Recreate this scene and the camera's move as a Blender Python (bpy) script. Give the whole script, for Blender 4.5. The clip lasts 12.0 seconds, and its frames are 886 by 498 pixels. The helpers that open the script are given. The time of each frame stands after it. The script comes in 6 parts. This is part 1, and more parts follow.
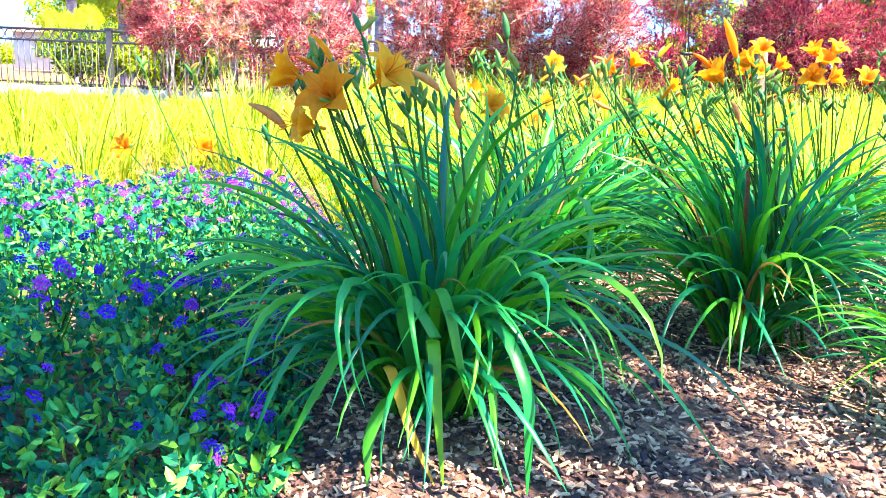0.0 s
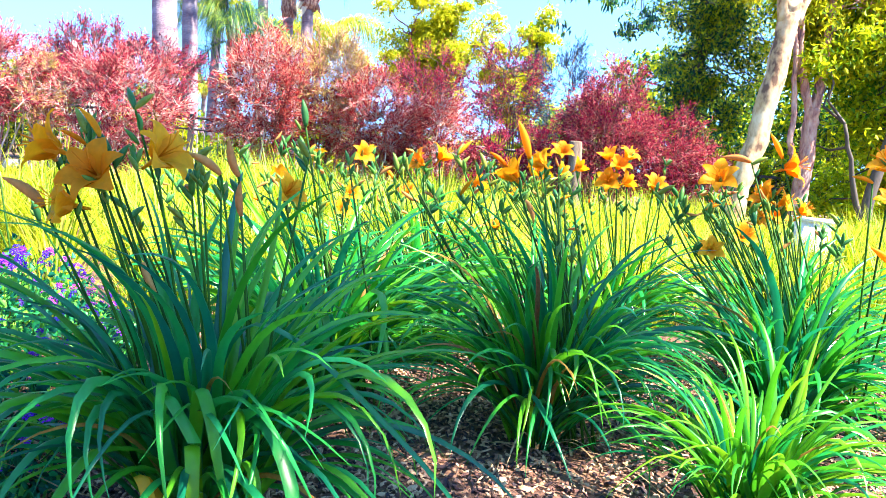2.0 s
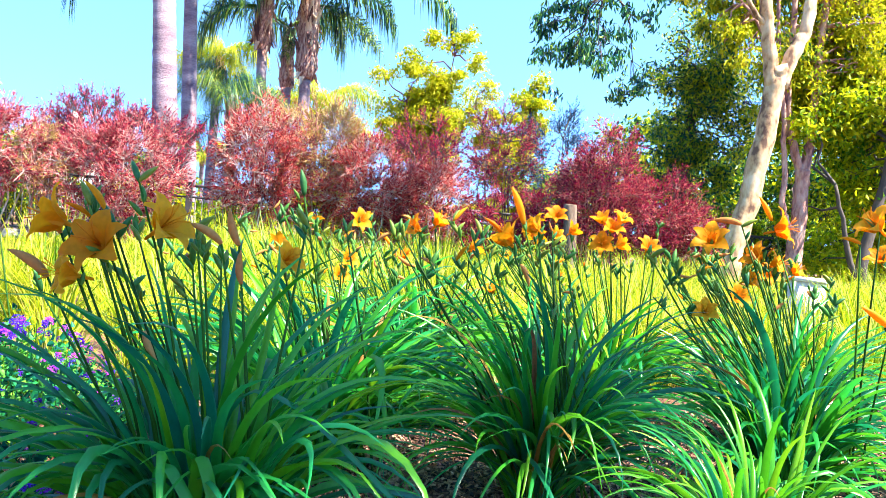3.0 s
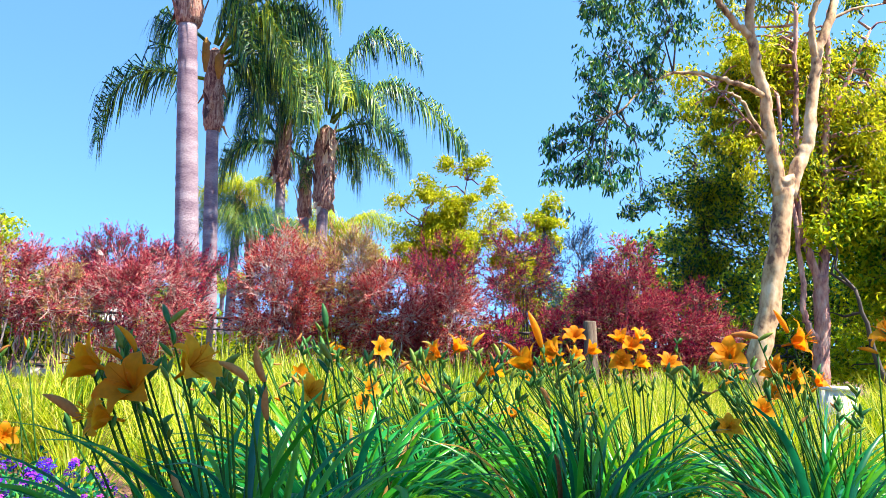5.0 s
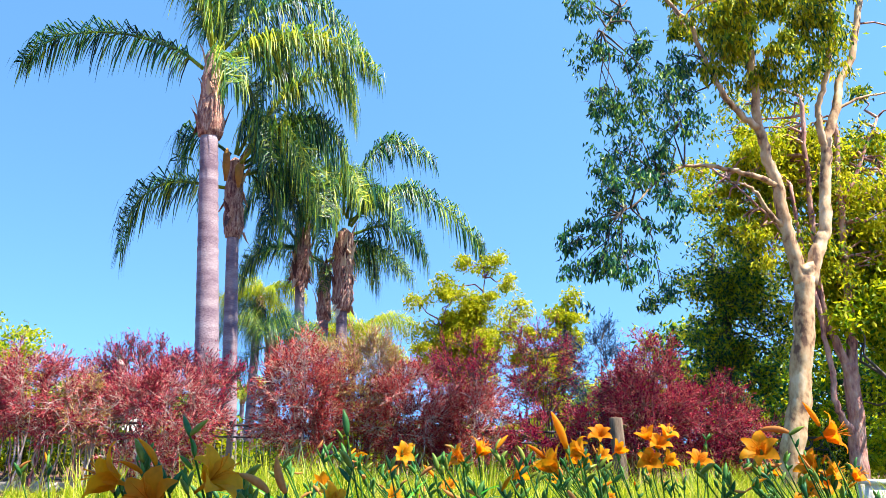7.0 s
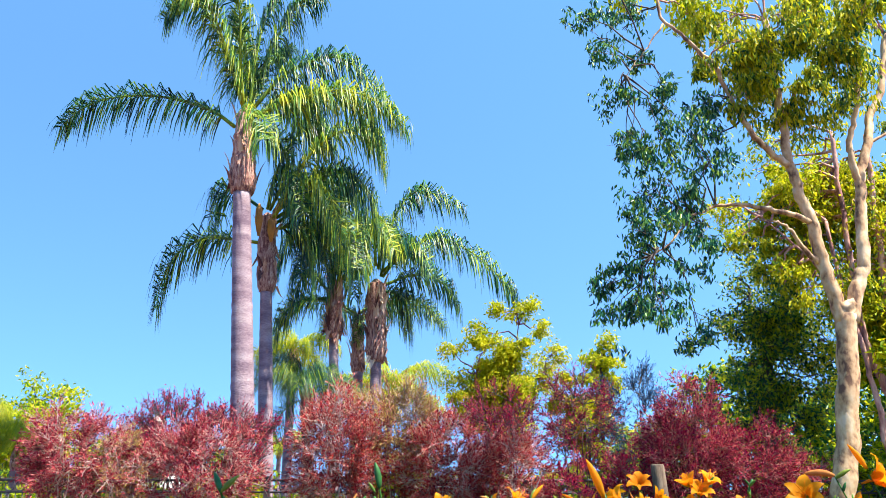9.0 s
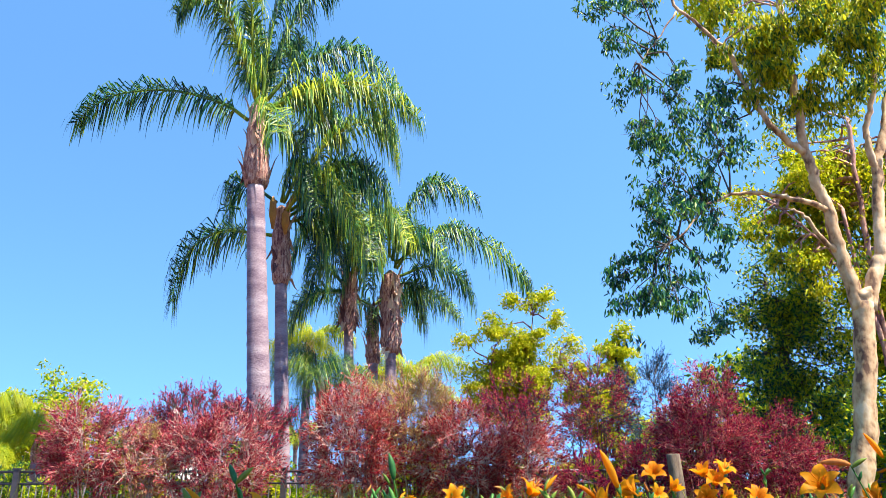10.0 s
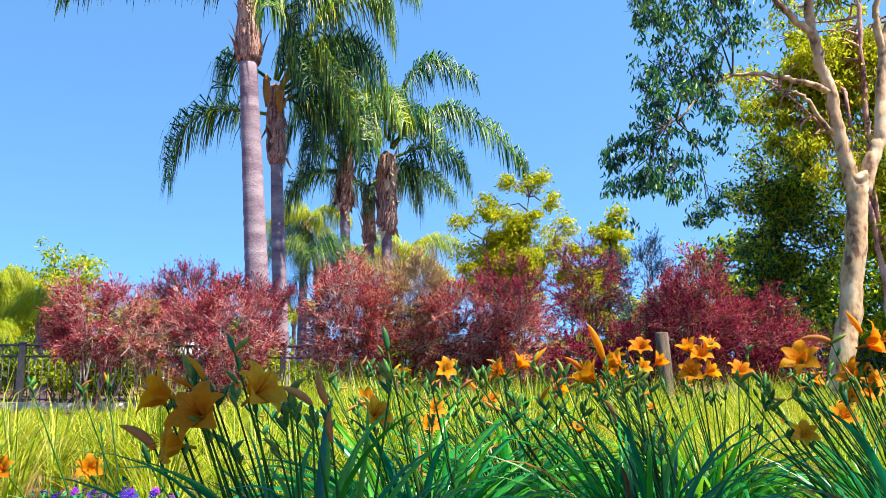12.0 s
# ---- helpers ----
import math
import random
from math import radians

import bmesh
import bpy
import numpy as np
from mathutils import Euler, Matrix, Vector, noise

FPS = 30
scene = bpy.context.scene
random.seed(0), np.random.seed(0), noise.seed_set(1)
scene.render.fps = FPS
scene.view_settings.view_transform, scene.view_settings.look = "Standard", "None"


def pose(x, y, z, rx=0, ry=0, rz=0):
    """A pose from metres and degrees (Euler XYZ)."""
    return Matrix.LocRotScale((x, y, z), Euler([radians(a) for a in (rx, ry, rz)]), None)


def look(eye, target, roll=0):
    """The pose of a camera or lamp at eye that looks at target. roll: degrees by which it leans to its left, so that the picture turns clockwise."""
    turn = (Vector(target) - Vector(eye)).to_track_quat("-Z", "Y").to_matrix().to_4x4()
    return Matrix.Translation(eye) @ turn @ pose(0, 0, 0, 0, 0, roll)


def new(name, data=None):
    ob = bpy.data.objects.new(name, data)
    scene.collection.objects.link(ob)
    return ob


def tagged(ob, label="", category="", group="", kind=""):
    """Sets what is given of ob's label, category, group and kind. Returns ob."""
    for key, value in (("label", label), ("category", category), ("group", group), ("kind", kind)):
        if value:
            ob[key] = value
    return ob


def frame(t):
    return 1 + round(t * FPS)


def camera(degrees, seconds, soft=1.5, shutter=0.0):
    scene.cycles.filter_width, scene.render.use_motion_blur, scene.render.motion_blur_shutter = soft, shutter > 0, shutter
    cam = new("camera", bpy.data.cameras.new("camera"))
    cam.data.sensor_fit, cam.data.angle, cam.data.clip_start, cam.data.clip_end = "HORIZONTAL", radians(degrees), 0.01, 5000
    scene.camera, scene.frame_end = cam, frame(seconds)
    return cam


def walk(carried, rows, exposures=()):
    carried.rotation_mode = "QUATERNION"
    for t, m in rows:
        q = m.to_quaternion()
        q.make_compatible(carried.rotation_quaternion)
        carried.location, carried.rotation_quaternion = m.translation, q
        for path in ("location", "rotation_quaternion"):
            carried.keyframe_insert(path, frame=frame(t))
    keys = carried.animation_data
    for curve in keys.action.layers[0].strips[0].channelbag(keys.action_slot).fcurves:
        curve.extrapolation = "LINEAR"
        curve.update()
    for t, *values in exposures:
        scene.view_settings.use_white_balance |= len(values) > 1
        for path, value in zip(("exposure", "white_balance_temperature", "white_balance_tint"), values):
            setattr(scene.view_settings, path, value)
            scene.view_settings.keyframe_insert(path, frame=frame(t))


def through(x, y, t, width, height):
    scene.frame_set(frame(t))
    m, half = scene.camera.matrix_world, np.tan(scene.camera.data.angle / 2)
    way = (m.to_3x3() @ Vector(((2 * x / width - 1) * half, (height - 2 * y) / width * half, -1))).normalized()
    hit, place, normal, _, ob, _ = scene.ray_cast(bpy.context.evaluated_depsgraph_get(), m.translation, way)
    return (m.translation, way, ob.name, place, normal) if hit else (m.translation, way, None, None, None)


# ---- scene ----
cam = camera(57.3, 12.0, soft=0.8)
PATH = [
    (0, (0.058, -0.101, 0.667), (-0.139, 1.844, 0.246), 2.4),
    (0.5, (0.092, -0.055, 0.677), (0.028, 1.912, 0.322), 3.0),
    (1, (0.124, -0.026, 0.683), (0.187, 1.951, 0.39), 3.9),
    (1.5, (0.137, -0.031, 0.677), (0.289, 1.949, 0.438), 5.1),
    (2, (0.146, -0.038, 0.682), (0.342, 1.943, 0.493), 5.7),
    (2.5, (0.15, -0.049, 0.682), (0.356, 1.937, 0.562), 5.7),
    (3, (0.144, -0.067, 0.687), (0.334, 1.924, 0.655), 5.0),
    (3.5, (0.14, -0.08, 0.702), (0.311, 1.912, 0.764), 4.0),
    (3.7, (0.142, -0.087, 0.709), (0.299, 1.905, 0.799), 3.8),
    (5.5, (0.141, -0.127, 0.699), (0.254, 1.844, 1.02), 2.4),
    (6, (0.142, -0.125, 0.705), (0.239, 1.837, 1.082), 2.0),
    (6.5, (0.142, -0.119, 0.708), (0.225, 1.83, 1.147), 1.6),
    (7, (0.142, -0.135, 0.707), (0.209, 1.801, 1.205), 1.2),
    (7.5, (0.137, -0.155, 0.709), (0.189, 1.768, 1.258), 0.7),
    (7.7, (0.132, -0.138, 0.713), (0.177, 1.779, 1.28), 0.6),
    (9.5, (0.16, -0.137, 0.706), (0.126, 1.767, 1.318), 0.0),
    (10, (0.16, -0.139, 0.708), (0.112, 1.771, 1.298), -0.1),
    (10.5, (0.16, -0.139, 0.705), (0.106, 1.783, 1.257), -0.3),
    (11, (0.162, -0.145, 0.703), (0.108, 1.793, 1.193), -0.3),
    (11.5, (0.165, -0.148, 0.7), (0.119, 1.81, 1.106), -0.2),
    (12, (0.167, -0.143, 0.696), (0.127, 1.833, 1.002), 0.3),
]
walk(cam, [(t, look(e, g, r)) for t, e, g, r in PATH],
     exposures=[(0.0, 3.3), (1.0, 3.15), (2.0, 2.88), (3.0, 2.55), (3.7, 2.2), (5.3, 1.85), (6.5, 1.78), (9.5, 1.72), (11.0, 1.6), (12.0, 1.55)])

# ---- daylight ----
SUN_AZ, SUN_EL = 121.0, 57.0      # compass bearing from +y towards +x, and height
world = bpy.data.worlds.new("sky_world")
scene.world = world
world.use_nodes = True
wn = world.node_tree.nodes
sky = wn.new("ShaderNodeTexSky")
sky.sky_type = "NISHITA"
sky.sun_disc = False
sky.sun_elevation = radians(SUN_EL)
sky.sun_rotation = radians(SUN_AZ)
sky.altitude = 1200.0
sky.air_density, sky.dust_density, sky.ozone_density = 0.55, 0.0, 2.2
wn["Background"].inputs["Strength"].default_value = 0.225
toward = wn.new("ShaderNodeTexCoord")
lift = wn.new("ShaderNodeMapping")
lift.vector_type = "POINT"
lift.inputs["Location"].default_value = (0, 0, 0.3)
world.node_tree.links.new(toward.outputs["Generated"], lift.inputs["Vector"])
world.node_tree.links.new(lift.outputs[0], sky.inputs["Vector"])
vivid = wn.new("ShaderNodeHueSaturation")
vivid.inputs["Saturation"].default_value = 1.11
vivid.inputs["Hue"].default_value = 0.489
world.node_tree.links.new(sky.outputs[0], vivid.inputs["Color"])
world.node_tree.links.new(vivid.outputs[0], wn["Background"].inputs["Color"])

sun_data = bpy.data.lights.new("sun", "SUN")
sun_data.energy, sun_data.angle, sun_data.color = 4.8, radians(0.53), (1.0, 0.91, 0.76)
sun = new("sun", sun_data)
sun_dir = Vector((math.sin(radians(SUN_AZ)) * math.cos(radians(SUN_EL)),
                  math.cos(radians(SUN_AZ)) * math.cos(radians(SUN_EL)), math.sin(radians(SUN_EL))))
sun.matrix_world = look(sun_dir * 60, (0, 0, 0))


# ---- materials ----
def nodes_of(name):
    m = bpy.data.materials.new(name)
    m.use_nodes = True
    nt = m.node_tree
    return m, nt, nt.nodes["Principled BSDF"], nt.nodes["Material Output"]


def link(nt, a, b):
    nt.links.new(a, b)


def ramp(nt, colours, at=None):
    r = nt.nodes.new("ShaderNodeValToRGB")
    n = len(colours)
    while len(r.color_ramp.elements) < n:
        r.color_ramp.elements.new(0.5)
    for i, c in enumerate(colours):
        r.color_ramp.elements[i].position = at[i] if at else i / (n - 1)
        r.color_ramp.elements[i].color = (*c, 1)
    return r


def leafy(name, colours, through=0.35, rough=0.45, per="island", grain=60.0, mottle=1.2, spec=0.2, rough_tone=1.0):
    """Thin leaves: colours drawn per leaf, veined and mottled, and light shining through them."""
    m, nt, p, out = nodes_of(name)
    n = nt.nodes
    if per == "island":
        rnd = n.new("ShaderNodeNewGeometry").outputs["Random Per Island"]
    else:
        rnd = n.new("ShaderNodeObjectInfo").outputs["Random"]
    tc = n.new("ShaderNodeTexCoord")
    big = n.new("ShaderNodeTexNoise")
    big.inputs["Scale"].default_value = mottle
    big.inputs["Detail"].default_value = 3
    fine = n.new("ShaderNodeTexNoise")
    fine.inputs["Scale"].default_value = grain
    link(nt, tc.outputs["Object"], big.inputs["Vector"])
    link(nt, tc.outputs["Object"], fine.inputs["Vector"])
    a = n.new("ShaderNodeMath"); a.operation = "MULTIPLY_ADD"
    link(nt, big.outputs[0], a.inputs[0]); a.inputs[1].default_value = 0.7; a.inputs[2].default_value = -0.35
    b = n.new("ShaderNodeMath"); b.operation = "ADD"; b.use_clamp = True
    link(nt, a.outputs[0], b.inputs[0]); link(nt, rnd, b.inputs[1])
    r = ramp(nt, colours)
    link(nt, b.outputs[0], r.inputs[0])
    mx = n.new("ShaderNodeMix"); mx.data_type = "RGBA"; mx.blend_type = "MULTIPLY"
    lo, hi = 1 - 0.28 * rough_tone, 1 + 0.15 * rough_tone
    fr = ramp(nt, [(lo, lo, lo), (hi, hi, hi)], [0.3, 0.7])
    link(nt, fine.outputs[0], fr.inputs[0])
    mx.inputs[0].default_value = 1.0
    link(nt, r.outputs[0], mx.inputs[6]); link(nt, fr.outputs[0], mx.inputs[7])
    link(nt, mx.outputs[2], p.inputs["Base Color"])
    p.inputs["Roughness"].default_value = rough
    p.inputs["Specular IOR Level"].default_value = spec
    tr = n.new("ShaderNodeBsdfTranslucent")
    link(nt, mx.outputs[2], tr.inputs["Color"])
    ms = n.new("ShaderNodeMixShader")
    ms.inputs[0].default_value = through
    link(nt, p.outputs[0], ms.inputs[1]); link(nt, tr.outputs[0], ms.inputs[2])
    link(nt, ms.outputs[0], out.inputs["Surface"])
    return m


def solid(name, colours, rough=0.7, scale=4.0, stretch=(1, 1, 1), bump=0.3, bscale=40.0, metal=0.0, per=None, dist=0.01):
    """Bark, stone, paint and soil: two scales of noise between the colours, and fine relief."""
    m, nt, p, out = nodes_of(name)
    n = nt.nodes
    tc = n.new("ShaderNodeTexCoord")
    mp = n.new("ShaderNodeMapping")
    mp.inputs["Scale"].default_value = stretch
    link(nt, tc.outputs["Object"], mp.inputs["Vector"])
    t1 = n.new("ShaderNodeTexNoise"); t1.inputs["Scale"].default_value = scale; t1.inputs["Detail"].default_value = 6
    t2 = n.new("ShaderNodeTexNoise"); t2.inputs["Scale"].default_value = bscale; t2.inputs["Detail"].default_value = 4
    for t in (t1, t2):
        link(nt, mp.outputs[0], t.inputs["Vector"])
    s = n.new("ShaderNodeMath"); s.operation = "MULTIPLY_ADD"
    link(nt, t2.outputs[0], s.inputs[0]); s.inputs[1].default_value = 0.5
    link(nt, t1.outputs[0], s.inputs[2])
    last = s
    if per:
        if per == "island":
            rnd = n.new("ShaderNodeNewGeometry").outputs["Random Per Island"]
        else:
            rnd = n.new("ShaderNodeObjectInfo").outputs["Random"]
        e = n.new("ShaderNodeMath"); e.operation = "MULTIPLY_ADD"
        link(nt, rnd, e.inputs[0]); e.inputs[1].default_value = 0.9; link(nt, s.outputs[0], e.inputs[2])
        f = n.new("ShaderNodeMath"); f.operation = "SUBTRACT"; f.inputs[1].default_value = 0.45
        link(nt, e.outputs[0], f.inputs[0])
        last = f
    k = len(colours)
    r = ramp(nt, colours, [0.35 + 0.8 * i / (k - 1) if k > 1 else 0.5 for i in range(k)])
    for i, el in enumerate(r.color_ramp.elements):
        el.position = (0.58 + 0.36 * i / max(1, k - 1)) if not per else (0.42 + 0.72 * i / k)
    link(nt, last.outputs[0], r.inputs[0])
    link(nt, r.outputs[0], p.inputs["Base Color"])
    p.inputs["Roughness"].default_value = rough
    p.inputs["Metallic"].default_value = metal
    bm_ = n.new("ShaderNodeBump")
    bm_.inputs["Strength"].default_value = bump
    bm_.inputs["Distance"].default_value = dist
    link(nt, t2.outputs[0], bm_.inputs["Height"])
    link(nt, bm_.outputs[0], p.inputs["Normal"])
    return m


M_BLADE = leafy("daylily_leaf", [(0.004, 0.12, 0.066), (0.009, 0.22, 0.056), (0.024, 0.31, 0.03), (0.11, 0.4, 0.012)], 0.46, 0.32, "object", 40, 6, 0.5, 0.4)
M_BLADE_YOUNG = leafy("daylily_young_leaf", [(0.02, 0.2, 0.012), (0.06, 0.3, 0.01), (0.17, 0.4, 0.011)], 0.4, 0.35, "object", 40, 6, 0.4, 0.4)
M_BLADE_DRY = leafy("daylily_dry_leaf", [(0.259, 0.118, 0.03), (0.37, 0.222, 0.037), (0.222, 0.089, 0.044)], 0.3, 0.7, "object", 60, 20)
M_BLADE_YELLOW = leafy("daylily_yellow_leaf", [(0.16, 0.34, 0.012), (0.5, 0.38, 0.014), (0.6, 0.2, 0.012)], 0.35, 0.5, "object", 14, 6, 0.3)
M_STRAW = leafy("straw_leaf", [(0.222, 0.126, 0.067), (0.37, 0.244, 0.126), (0.459, 0.333, 0.192)], 0.25, 0.8, "object", 60, 20)
M_STALK = leafy("flower_stalk_skin", [(0.012, 0.05, 0.006), (0.035, 0.12, 0.008)], 0.05, 0.55, "object", 50, 8, 0.12)
M_PETAL = leafy("orange_petal", [(0.72, 0.24, 0.004), (0.76, 0.3, 0.006), (0.8, 0.36, 0.01)], 0.58, 0.55, "object", 90, 2.5, 0.2, 0.35)
M_PETAL_DRY = leafy("withered_petal", [(0.5, 0.18, 0.04), (0.62, 0.3, 0.09)], 0.35, 0.7, "object", 120, 6, 0.2, 0.6)
M_BUD = leafy("green_bud", [(0.022, 0.118, 0.037), (0.074, 0.207, 0.03), (0.222, 0.244, 0.03)], 0.15, 0.4, "object", 60, 10)
M_GRASS = leafy("lime_grass", [(0.06, 0.17, 0.004), (0.25, 0.36, 0.005), (0.47, 0.5, 0.008), (0.54, 0.48, 0.09)], 0.45, 0.45, "island", 30, 0.8, 0.3)
M_LANT_LEAF = leafy("groundcover_leaf", [(0.003, 0.07, 0.062), (0.008, 0.17, 0.08), (0.03, 0.3, 0.065), (0.2, 0.46, 0.04)], 0.3, 0.45, "island", 80, 4)
M_LANT_FLOWER = leafy("violet_petal", [(0.03, 0.004, 0.38), (0.07, 0.006, 0.48), (0.17, 0.014, 0.52), (0.42, 0.05, 0.42)], 0.3, 0.6, "object", 160, 60, 0.2)
M_RED = leafy("red_shrub_leaf", [(0.08, 0.002, 0.03), (0.42, 0.02, 0.055), (0.62, 0.1, 0.115), (0.69, 0.34, 0.289)], 0.35, 0.6, "island", 20, 1.3, 0.12)
M_ROSE = leafy("rose_brown_shrub_leaf", [(0.08, 0.002, 0.022), (0.42, 0.02, 0.04), (0.62, 0.095, 0.078), (0.69, 0.355, 0.266)], 0.35, 0.6, "island", 20, 1.3, 0.12)
M_REDGREEN = leafy("bronze_shrub_leaf", [(0.407, 0.126, 0.089), (0.503, 0.259, 0.118), (0.488, 0.385, 0.089), (0.592, 0.503, 0.207)], 0.4, 0.6, "island", 20, 1.3, 0.12)
M_DARKRED = leafy("dark_red_shrub_leaf", [(0.05, 0.001, 0.04), (0.24, 0.004, 0.06), (0.46, 0.014, 0.06), (0.55, 0.1, 0.1)], 0.25, 0.55, "island", 20, 1.3, 0.15)
M_CRIMSON = leafy("crimson_shrub_leaf", [(0.06, 0.001, 0.04), (0.26, 0.004, 0.05), (0.48, 0.024, 0.068), (0.64, 0.2, 0.17)], 0.35, 0.55, "island", 20, 1.3, 0.15)
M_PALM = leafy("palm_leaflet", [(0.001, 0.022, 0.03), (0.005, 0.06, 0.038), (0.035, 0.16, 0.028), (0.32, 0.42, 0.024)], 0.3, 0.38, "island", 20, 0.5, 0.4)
# lit copy of the palm leaflet, sunlight painted in as gold
M_PALM_SUN_TONE = leafy("sun_toned_palm_leaflet", [(0.008, 0.07, 0.03), (0.1, 0.24, 0.022), (0.48, 0.5, 0.035)], 0.35, 0.4, "island", 20, 0.6, 0.3)
M_PALM_YELLOW = leafy("yellow_palm_leaflet", [(0.089, 0.222, 0.009), (0.311, 0.385, 0.009), (0.518, 0.474, 0.015)], 0.35, 0.4, "island", 20, 0.6)
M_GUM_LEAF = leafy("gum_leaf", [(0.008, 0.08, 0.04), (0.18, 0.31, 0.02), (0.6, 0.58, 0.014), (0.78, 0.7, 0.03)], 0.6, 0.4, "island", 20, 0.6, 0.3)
# the gum leaf again, with the crown's shaded side painted in as dark teal
M_GUM_SHADE_TONE = leafy("shade_toned_gum_leaf", [(0.002, 0.033, 0.044), (0.009, 0.089, 0.059), (0.037, 0.178, 0.044), (0.207, 0.34, 0.022)], 0.3, 0.35, "island", 20, 0.6, 0.3)
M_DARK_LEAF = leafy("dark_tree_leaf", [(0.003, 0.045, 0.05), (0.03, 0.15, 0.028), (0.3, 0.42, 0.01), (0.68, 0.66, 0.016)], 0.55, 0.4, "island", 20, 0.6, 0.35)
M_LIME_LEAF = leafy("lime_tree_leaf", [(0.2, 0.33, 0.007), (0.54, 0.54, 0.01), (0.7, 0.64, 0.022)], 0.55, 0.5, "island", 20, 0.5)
M_GREEN_LEAF = leafy("green_tree_leaf", [(0.05, 0.2, 0.012), (0.46, 0.56, 0.008), (0.76, 0.72, 0.012)], 0.6, 0.45, "island", 20, 0.5, 0.3)
M_BLUE_LEAF = leafy("grey_blue_leaf", [(0.004, 0.052, 0.148), (0.015, 0.104, 0.222)], 0.2, 0.5, "island", 20, 0.5)

M_PALM_BARK = solid("palm_bark", [(0.128, 0.08, 0.116), (0.232, 0.164, 0.2), (0.328, 0.26, 0.288)], 0.85, 1.2, (1, 1, 4), 0.6, 18, dist=0.02)
M_BOOT = solid("palm_boot", [(0.08, 0.028, 0.03), (0.28, 0.12, 0.09), (0.48, 0.29, 0.2), (0.58, 0.43, 0.32)], 0.85, 3, (4, 4, 0.7), 0.6, 12, per="object", dist=0.02)
M_COLLAR = solid("ragged_palm_collar", [(0.1, 0.03, 0.036), (0.3, 0.13, 0.11), (0.5, 0.3, 0.23), (0.6, 0.44, 0.36)], 0.9, 5, (5, 5, 0.6), 0.8, 16, dist=0.04)
M_SHEATH = solid("orange_sheath", [(0.28, 0.112, 0.016), (0.48, 0.24, 0.032)], 0.7, 3, (3, 3, 1), 0.3, 20)
M_GUM_BARK = solid("pale_gum_bark", [(0.12, 0.055, 0.03), (0.4, 0.245, 0.125), (0.52, 0.36, 0.205), (0.6, 0.46, 0.3)], 0.75, 4.5, (1.2, 1.2, 0.7), 0.35, 14, dist=0.02)
M_PINK_BARK = solid("pinkish_bark", [(0.12, 0.05, 0.06), (0.33, 0.15, 0.13), (0.45, 0.25, 0.2), (0.52, 0.34, 0.28)], 0.8, 5, (1.5, 1.5, 0.5), 0.7, 16, dist=0.03)
M_TWIG = solid("pale_twig", [(0.288, 0.2, 0.168), (0.464, 0.36, 0.32), (0.592, 0.496, 0.448)], 0.8, 5, (1, 1, 1), 0.2, 30)
M_REDTWIG = solid("red_brown_twig", [(0.096, 0.016, 0.02), (0.24, 0.08, 0.072), (0.336, 0.192, 0.16)], 0.8, 5, (1, 1, 1), 0.2, 30)
M_DARKBARK = solid("dark_bark", [(0.04, 0.032, 0.032), (0.096, 0.072, 0.056)], 0.85, 3, (2, 2, 0.6), 0.5, 14)
M_SOIL = solid("mulch_soil", [(0.04, 0.016, 0.014), (0.144, 0.064, 0.04), (0.288, 0.144, 0.08)], 0.95, 3, (1, 1, 1), 0.9, 60, dist=0.03)
M_CHIP = solid("bark_chip", [(0.02, 0.009, 0.015), (0.11, 0.045, 0.036), (0.3, 0.14, 0.085), (0.5, 0.3, 0.18)], 0.9, 9, (1, 1, 1), 0.5, 90, per="island")
M_IRON = solid("dark_iron_paint", [(0.02, 0.02, 0.028), (0.05, 0.045, 0.055)], 0.5, 6, (1, 1, 1), 0.15, 80)
M_STONE = solid("pale_stone", [(0.36, 0.288, 0.24), (0.496, 0.416, 0.352), (0.56, 0.496, 0.432)], 0.85, 3, (1, 1, 1), 0.4, 40)
M_WHITE = solid("white_render", [(0.48, 0.44, 0.4), (0.6, 0.576, 0.544), (0.64, 0.624, 0.6)], 0.8, 3, (1, 1, 1), 0.2, 50)
M_PINKSTONE = solid("pinkish_stone", [(0.32, 0.208, 0.192), (0.416, 0.288, 0.272), (0.48, 0.36, 0.336)], 0.85, 3, (1, 1, 1), 0.4, 40)
M_ROOF = solid("terracotta_roof", [(0.24, 0.08, 0.048), (0.36, 0.144, 0.088), (0.44, 0.224, 0.16)], 0.85, 2, (1, 1, 1), 0.4, 14, per="object")
M_TIMBER = solid("weathered_post", [(0.06, 0.036, 0.026), (0.12, 0.082, 0.056), (0.19, 0.14, 0.1)], 0.85, 4, (3, 3, 0.5), 0.5, 30)
M_GLASS, _nt, _p, _o = nodes_of("dark_window_glass")
_p.inputs["Base Color"].default_value = (0.02, 0.03, 0.05, 1)
_p.inputs["Roughness"].default_value = 0.08


